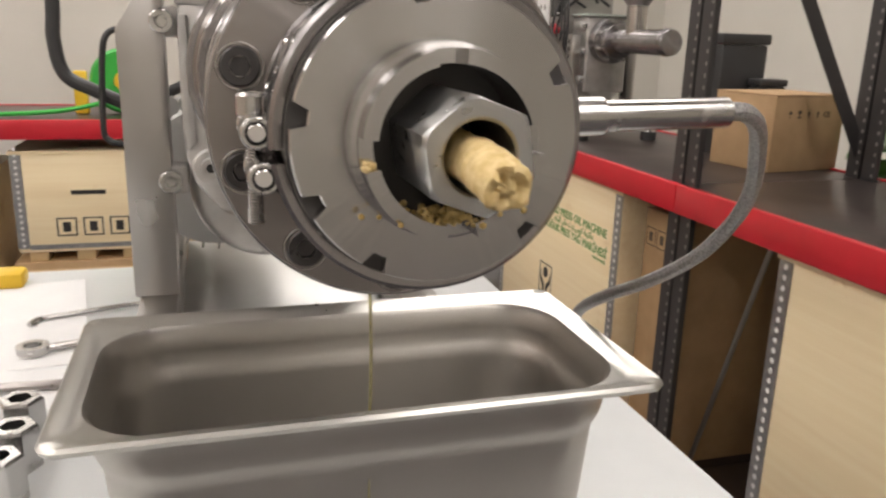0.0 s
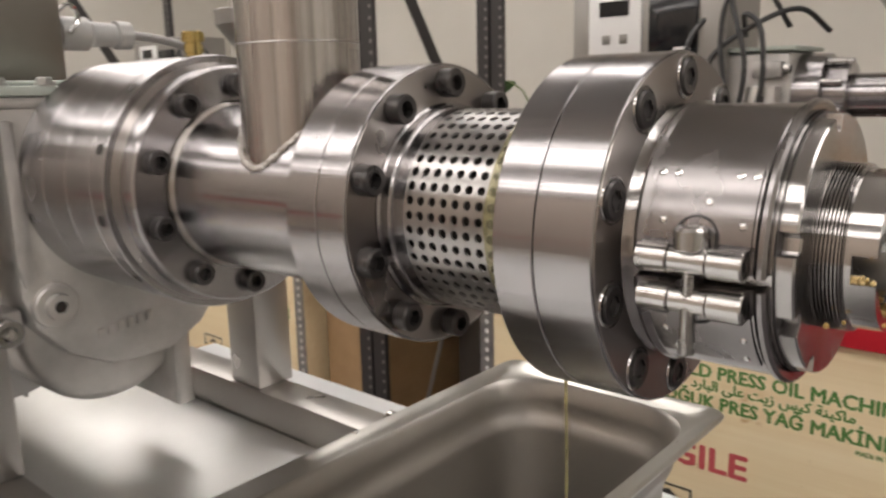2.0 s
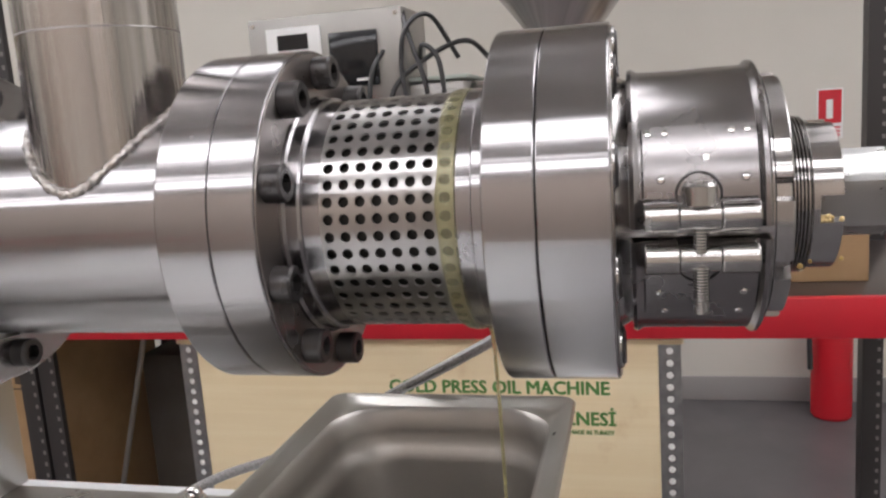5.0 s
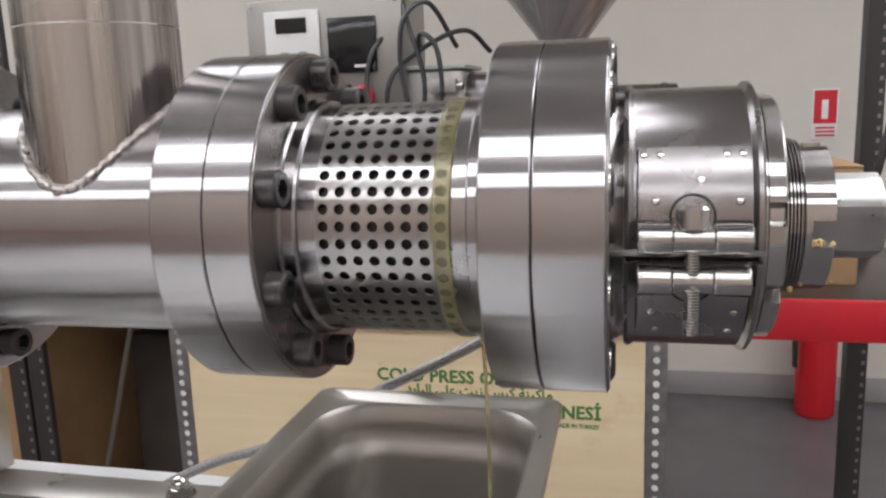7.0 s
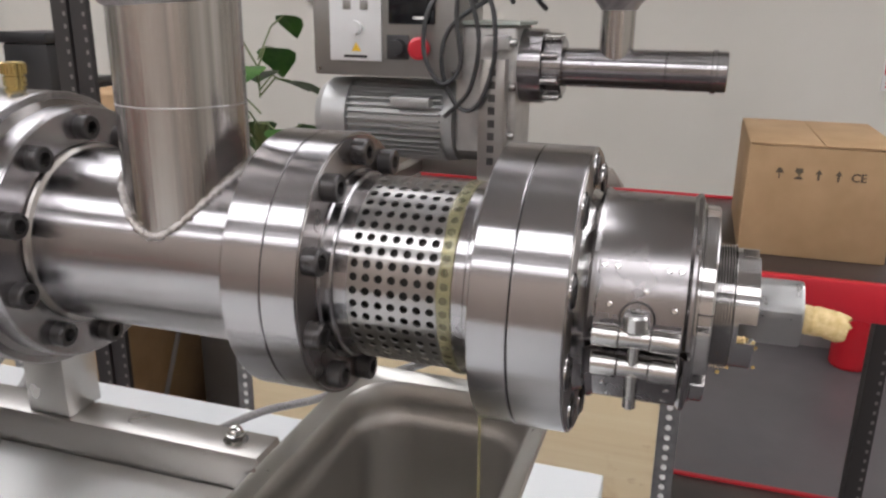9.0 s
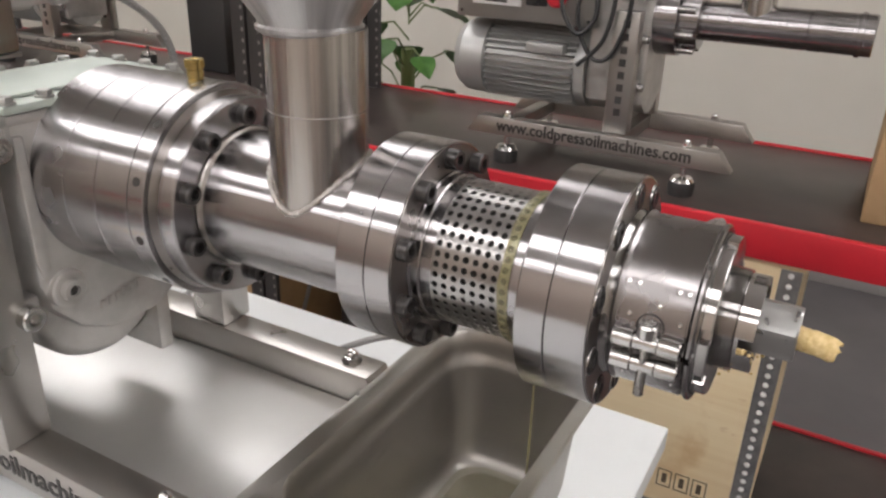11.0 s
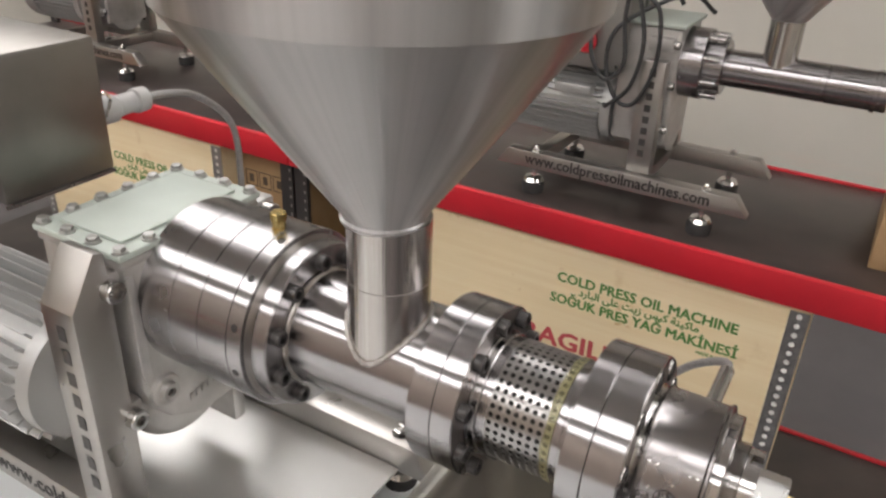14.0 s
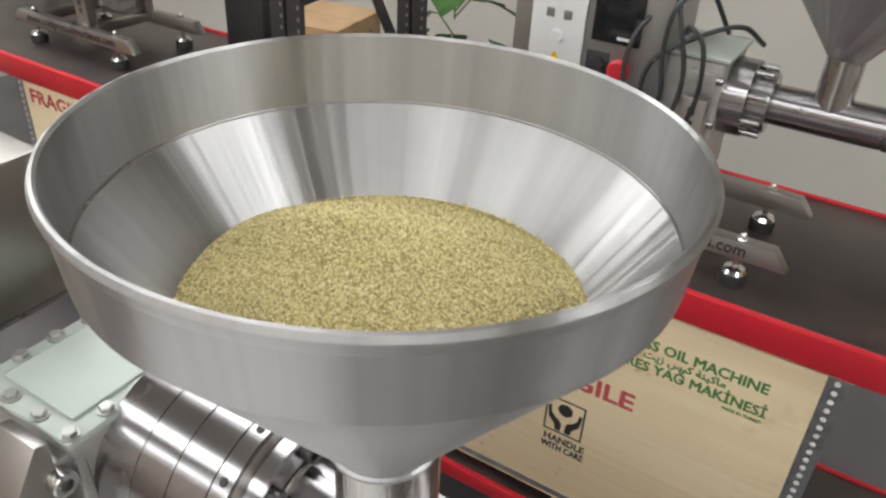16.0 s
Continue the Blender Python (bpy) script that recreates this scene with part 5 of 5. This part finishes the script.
def small_press():
    t = thing("small_oil_press", (FX, 0.80, SHELF), "small stainless screw oil press with motor, on the dark shelf", "oil press", "small presses")
    B = (FX, 0, FZ)
    rz = SHELF + 0.093
    for x0, x1 in ((FX - 0.140, FX - 0.110), (FX + 0.100, FX + 0.130)):
        prof = [(0.545, rz - 0.036), (0.572, rz), (1.060, rz), (1.087, rz - 0.036)]
        m = Matrix.Translation((x0, 0, 0)) @ Matrix(((0, 0, 1, 0), (1, 0, 0, 0), (0, 1, 0, 0), (0, 0, 0, 1)))
        part("rail", prism(prof, x1 - x0, m, 0.001), BRUSHED, t, "brushed steel base rail")
        for fy in (0.632, 1.000):
            f = part("foot", lathe([(SHELF, 0), (SHELF, 0.024), (SHELF + 0.018, 0.0255), (SHELF + 0.026, 0.023), (SHELF + 0.026, 0)], ((x0 + x1) / 2, fy, 0), "z", 24), RUBBER, t, "black rubber machine foot")
            part("foot_cap", lathe([(SHELF + 0.0263, 0.023), (SHELF + 0.033, 0.019), (SHELF + 0.036, 0.006), (rz - 0.036, 0.006)], ((x0 + x1) / 2, fy, 0), "z", 24), CHROME, f)
            part("acorn_nut", hex_head(((x0 + x1) / 2, fy, rz + 0.001), (0, 0, 1), 0.008, 0.010, 0.2, 0.007), CHROME, t)
    for cy in (0.776, 1.0):
        part("cross_bar", box((FX - 0.110, cy - 0.014, rz - 0.032), (FX + 0.100, cy + 0.014, rz - 0.006), 0.001), BRUSHED, t)
    lettering("www.coldpressoilmachines.com", 0.034, frame_at((FX - 0.1404, 1.018, rz - 0.0265), (-1, 0, 0)), ENGRAVE_AND_SHADE, t, "engraved_text", 0.0003, 0.398)
    for x0 in (FX - 0.120, FX + 0.085):
        up = part("upright", box((x0, 0.752, rz), (x0 + 0.030, 0.800, FZ + 0.018), 0.002), BRUSHED, t, "brushed steel upright")
        for k in range(8):
            zz = FZ - 0.005 - k * 0.0235
            part("letter_bar", box((x0 - 0.0004, 0.769, zz - 0.007), (x0 - 0.0001, 0.782, zz + 0.007)), ENGRAVE_AND_SHADE, up)
    part("gearbox", box((FX - 0.075, 0.742, 1.03), (FX + 0.075, 0.860, FZ + 0.075), 0.010, segments=3), ALU, t, "cast aluminium gearbox")
    part("gearbox_lid", box((FX - 0.082, 0.736, FZ + 0.0755), (FX + 0.082, 0.866, FZ + 0.083), 0.002), MINT, t)
    for zz in (1.07, 1.16, 1.24):
        part("gearbox_bolt", socket_screw((FX - 0.083, 0.7515, zz), (0, -1, 0), 0.008, 0.011), ZINC, t)
        part("gearbox_boss", box((FX - 0.095, 0.752, zz - 0.013), (FX - 0.072, 0.80, zz + 0.013), 0.003), ALU, t)
    part("casting", lathe([(0.745, 0.03), (0.745, 0.07), (0.86, 0.07), (0.862, 0.03)], (FX, 0, 1.075), n=40), ALU, t)
    fl = part("flange", lathe(edged(0.700, 0.745, 0.070, 0.001, 0.03), B, n=64), STEEL, t, "turned steel flange")
    part("flange_ring", lathe(edged(0.664, 0.6995, 0.054, 0.001, 0.03), B, n=64), STEEL, fl)
    for k in range(8):
        w = math.tau * (k + 0.5) / 8
        part("screw", socket_screw((FX + 0.0605 * math.cos(w), 0.6995, FZ + 0.0605 * math.sin(w)), (0, -1, 0), 0.0062, 0.030), ZINC, fl)
    part("barrel", lathe([(0.665, 0.02), (0.665, 0.036), (0.478, 0.036), (0.477, 0.0345), (0.4755, 0.0345), (0.4745, 0.0365), (0.452, 0.0365), (0.452, 0.02)], B, n=64), STEEL, t, "turned steel barrel")
    part("press_head", lathe([(0.4515, 0.02), (0.4515, 0.0362), (0.398, 0.0362), (0.397, 0.039), (0.389, 0.039), (0.388, 0.0365), (0.372, 0.0365), (0.370, 0.034), (0.370, 0)], B, n=64), STEEL, t, "perforated steel press head")
    bm = bmesh.new()
    for i in range(9):
        for j in range(14):
            w = math.pi + radians(-78 + j * 12)
            c = Vector((FX + 0.0363 * math.cos(w), 0.446 - i * 0.0048, FZ + 0.0363 * math.sin(w)))
            d = Vector((math.cos(w), 0, math.sin(w)))
            u, v = Vector((0, 0.0015, 0)), d.cross(Vector((0, 1, 0))) * 0.0015
            bm.faces.new([bm.verts.new(c + u), bm.verts.new(c + v), bm.verts.new(c - u), bm.verts.new(c - v)])
    tagged(part("perforation", bm, HOLLOW_SHADE, t), kind="stuff")
    n = 48
    bm = bmesh.new()
    lo, hi = [], []
    for k in range(n):
        w = math.tau * k / n
        x, y = 0.0315 * math.cos(w), 0.0315 * math.sin(w)
        lo.append(bm.verts.new((FX + x, 0.570 + y, FZ + math.sqrt(max(0.036 ** 2 - x * x, 0)))))
        hi.append(bm.verts.new((FX + x, 0.570 + y, 1.300)))
    for k in range(n):
        bm.faces.new((lo[k], lo[(k + 1) % n], hi[(k + 1) % n], hi[k]))
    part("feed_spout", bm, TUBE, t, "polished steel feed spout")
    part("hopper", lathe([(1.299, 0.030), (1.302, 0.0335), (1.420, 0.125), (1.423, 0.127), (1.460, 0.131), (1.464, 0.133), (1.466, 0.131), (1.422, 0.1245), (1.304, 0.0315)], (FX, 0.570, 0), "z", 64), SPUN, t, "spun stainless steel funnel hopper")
    mo = part("motor", lathe([(0.862, 0.03), (0.862, 0.078), (0.880, 0.080), (0.884, 0.066), (1.085, 0.066), (1.087, 0.080), (1.140, 0.078), (1.158, 0.066), (1.160, 0)], (FX - 0.01, 0, 1.082), n=48), MOTOR, t, "grey finned electric motor")
    fins(FX - 0.01, 1.082, 0.888, 1.083, 0.081, 36, mo)
    part("motor_lug", box((FX - 0.098, 0.905, 1.115), (FX - 0.060, 0.985, 1.135), 0.003), MOTOR, mo)
    box_ = part("control_box", box((1.030, 0.845, 1.172), (1.190, 1.145, 1.405), 0.004), CTRL, t, "grey steel control box with switches")
    part("drive_panel", box((1.0255, 1.000, 1.200), (1.0298, 1.108, 1.385), 0.002), WHITE_PLASTIC, box_, "white speed drive panel")
    part("drive_screen", box((1.0245, 1.025, 1.345), (1.0254, 1.085, 1.372)), SCREEN, box_)
    part("drive_knob", lathe([(1.0254, 0.013), (1.016, 0.012), (1.015, 0)], (0, 1.052, 1.262), "x", 20), WHITE_PLASTIC, box_)
    for ky in (1.035, 1.070):
        part("drive_key", box((1.0238, ky - 0.008, 1.295), (1.0254, ky + 0.008, 1.312), 0.001), CTRL, box_)
    part("warning_mark", prism([(-0.010, 0), (0.010, 0), (0, 0.017)], 0.0006, frame_at((1.0254, 1.052, 1.218), (-1, 0, 0))), YELLOW_PLASTIC, box_)
    part("warning_text", box((1.0250, 1.030, 1.206), (1.0254, 1.078, 1.211)), INK_BLACK, box_)
    part("display", box((1.022, 0.893, 1.270), (1.0298, 0.985, 1.368), 0.003), SCREEN, box_, "dark temperature display")
    part("display_mark", box((1.0212, 0.905, 1.279), (1.0219, 0.935, 1.284)), PAPER, box_)
    part("selector_plate", box((1.027, 0.945, 1.205), (1.0298, 0.990, 1.250), 0.002), BLACK_PLASTIC, box_)
    part("selector", lathe([(1.0265, 0.016), (1.016, 0.014), (1.014, 0)], (0, 0.967, 1.227), "x", 20), BLACK_PLASTIC, box_, "black rotary switch")
    part("stop_button", lathe([(1.0298, 0.012), (1.022, 0.012), (1.021, 0.020), (1.010, 0.021), (1.006, 0.016), (1.005, 0)], (0, 0.920, 1.227), "x", 24), RED_PLASTIC, box_, "red emergency stop button")
    for sy2 in (0.857, 1.133):
        for sz2 in (1.184, 1.393):
            part("box_screw", lathe([(1.0298, 0.004), (1.0275, 0.0035), (1.0275, 0)], (0, sy2, sz2), "x", 10), ZINC, box_)
    leads = (
        [(1.06, 0.86, 1.36), (1.015, 0.90, 1.30), (1.000, 0.905, 1.22), (0.998, 0.87, 1.165), (1.000, 0.835, 1.20), (1.005, 0.845, 1.29), (1.010, 0.835, 1.36), (1.05, 0.80, 1.385), (1.09, 0.76, 1.31)],
        [(1.05, 0.85, 1.40), (1.010, 0.830, 1.35), (0.996, 0.80, 1.25), (1.000, 0.815, 1.16), (1.010, 0.86, 1.11), (1.05, 0.88, 1.10)],
        [(1.08, 0.83, 1.30), (1.005, 0.805, 1.33), (0.994, 0.775, 1.30), (0.992, 0.770, 1.21), (0.998, 0.80, 1.13), (1.005, 0.84, 1.125), (1.002, 0.87, 1.19), (1.004, 0.86, 1.26), (1.02, 0.80, 1.31), (1.05, 0.735, 1.335), (1.10, 0.70, 1.30)],
    )
    for pts in leads:
        part("power_lead", tube(curve(pts, 10), 0.0045, 8), BLACK_PLASTIC, t, "black looped power lead")
    return t


far = small_press()
copy_thing(far, Matrix.Translation((FX + 0.05, 2.56, SHELF)))
copy_thing(far, LEFT @ Matrix.Translation((0.26, 1.55, SHELF)))

# ---- wall, plant and corner ----
ext = thing("fire_extinguisher", (2.70, -0.245, 0), "red fire extinguisher standing by the cream wall", "fire extinguisher")
part("cylinder", lathe([(0, 0), (0, 0.066), (0.01, 0.072), (0.40, 0.072), (0.45, 0.055), (0.475, 0.026), (0.49, 0.022), (0.49, 0)], (2.70, -0.245, 0), "z", 40), EXT_RED, ext)
part("valve", lathe([(0.4905, 0.016), (0.53, 0.016), (0.535, 0.01), (0.535, 0)], (2.70, -0.245, 0), "z", 16), BRASS, ext)
part("handle", box((2.69, -0.30, 0.536), (2.71, -0.19, 0.55), 0.003), BLACK_PLASTIC, ext)
part("hose", tube(curve([(2.70, -0.225, 0.51), (2.66, -0.17, 0.49), (2.64, -0.155, 0.38), (2.645, -0.16, 0.2)], 8), 0.010, 8), RUBBER, ext)
sign = thing("safety_sign", (X1 - 0.003, -0.262, 1.03), "red and white fire extinguisher sign on the wall", "sign")
part("board", box((X1 - 0.004, -0.307, 1.03), (X1 - 0.001, -0.218, 1.215), 0.0005), PAPER, sign)
part("red_field", box((X1 - 0.0055, -0.302, 1.088), (X1 - 0.0042, -0.223, 1.210)), RED_PLASTIC, sign)
part("pictogram", box((X1 - 0.0068, -0.272, 1.105), (X1 - 0.0057, -0.250, 1.175), 0.0004), PAPER, sign)
for k in range(3):
    part("caption_bar", box((X1 - 0.0055, -0.298, 1.040 + k * 0.014), (X1 - 0.0042, -0.232, 1.047 + k * 0.014)), RED_PLASTIC, sign)
socket = thing("wall_socket", (X1 - 0.01, 2.05, 1.32), "white plastic socket box on the wall", "socket")
part("box", box((X1 - 0.035, 2.0, 1.32), (X1 - 0.001, 2.1, 1.40), 0.004), WHITE_PLASTIC, socket)

plant = thing("potted_plant", (1.68, 1.66, 0), "climbing green pothos on a moss pole in a pot", "plant")
part("pot", lathe([(0, 0), (0, 0.11), (0.25, 0.14), (0.26, 0.145), (0.27, 0.14), (0.26, 0.13), (0.24, 0.125), (0.24, 0)], (1.68, 1.66, 0), "z", 32), SKIRT, plant)
part("moss_pole", tube([(1.68, 1.66, 0.24), (1.68, 1.66, 0.6), (1.685, 1.665, 0.96)], 0.022, 12), STEM, plant)


def leaf(bm, c, d, up, size):
    d, up = d.normalized(), up.normalized()
    s = d.cross(up).normalized()
    n = s.cross(d).normalized()
    prof = [(0, 0.02), (0.12, 0.34), (0.3, 0.46), (0.55, 0.40), (0.8, 0.20), (1.0, 0.0)]
    mid = [bm.verts.new(c + d * size * u - n * size * 0.20 * u * u) for u, w in prof]
    for sg in (-1, 1):
        edge = [bm.verts.new(c + d * size * (u - 0.08 * w) + s * sg * size * w + n * size * (0.12 * w - 0.20 * u * u)) for u, w in prof]
        for k in range(len(prof) - 1):
            bm.faces.new((mid[k], mid[k + 1], edge[k + 1], edge[k]))


rnd = random.Random(11)
leaves = []
for k in range(24):
    w, z = rnd.uniform(0, math.tau), rnd.uniform(0.55, 1.15)
    d = Vector((math.cos(w), math.sin(w), rnd.uniform(-0.1, 0.7)))
    c = Vector((1.68, 1.66, z))
    e = c + d * rnd.uniform(0.08, 0.20) + Vector((0, 0, 0.03))
    part("stem", tube([c, (c + e) / 2 + Vector((0, 0, 0.03)), e], 0.003, 5), STEM, plant)
    bm = bmesh.new()
    leaf(bm, e, Vector((d.x, d.y, rnd.uniform(-0.9, -0.1))), Vector((d.x * 0.3, d.y * 0.3, 1)), rnd.uniform(0.09, 0.15))
    leaves.append(bm)
for bm in leaves:
    part("leaf", bm, LEAF, plant, angle=60)

# green and yellow machine with a black hose on the back rack
reel = thing("hose_reel", (-0.37, 3.25, SHELF), "green hose reel with yellow hub on the back rack", "hose reel")
part("drum", lathe([(3.20, 0.03), (3.20, 0.105), (3.215, 0.115), (3.225, 0.09), (3.285, 0.09), (3.295, 0.115), (3.31, 0.105), (3.31, 0.03)], (-0.36, 0, SHELF + 0.117), n=40), GREEN_PLASTIC, reel)
part("hub", lathe([(3.17, 0), (3.17, 0.03), (3.199, 0.034)], (-0.36, 0, SHELF + 0.117), n=24), YELLOW_PLASTIC, reel)
part("tag", box((-0.53, 3.21, SHELF), (-0.485, 3.25, SHELF + 0.15), 0.006), YELLOW_PLASTIC, reel)
part("hose", tube(curve([(-0.36, 3.20, SHELF + 0.06), (-0.56, 3.12, SHELF + 0.02), (-0.80, 3.06, SHELF + 0.012), (-1.0, 3.10, SHELF + 0.012)], 8), 0.008, 8), GREEN_PLASTIC, reel)

# trolley behind the table: square post, bent push bar and a thin wire loop
truck = thing("hand_truck", (-0.19, 1.8, 0), "black steel hand truck standing behind the table", "hand truck")
part("post", box((-0.217, 1.785, 0), (-0.167, 1.825, 1.172), 0.004), BLACK_PLASTIC, truck)
part("post_cap", box((-0.214, 1.788, 1.1725), (-0.170, 1.822, 1.195), 0.006), WHITE_PLASTIC, truck, "pale plastic post cap")
part("push_bar", tube(curve([(-0.342, 1.80, 1.46), (-0.342, 1.80, 1.24), (-0.346, 1.80, 1.168), (-0.332, 1.80, 1.103), (-0.280, 1.80, 1.072), (-0.218, 1.80, 1.044)], 8), 0.013, 12), BLACK_PLASTIC, truck)
part("push_bar", tube(curve([(-0.342, 1.80, 1.46), (-0.25, 1.82, 1.30), (-0.174, 1.83, 1.262), (-0.080, 1.83, 1.263), (-0.056, 1.83, 1.245), (-0.052, 1.83, 1.202), (-0.060, 1.83, 1.13), (-0.085, 1.83, 1.102), (-0.17, 1.81, 1.060)], 8), 0.011, 12), BLACK_PLASTIC, truck)
part("wire_loop", tube(curve([(-0.225, 1.78, 1.19), (-0.250, 1.78, 1.18), (-0.262, 1.78, 1.14), (-0.270, 1.78, 1.01), (-0.262, 1.78, 0.980), (-0.231, 1.78, 0.972), (-0.200, 1.78, 0.972)], 8), 0.006, 8), BLACK_PLASTIC, truck)
part("toe_plate", box((-0.34, 1.785, 0.0), (-0.04, 2.05, 0.008), 0.002), RUBBER, truck)
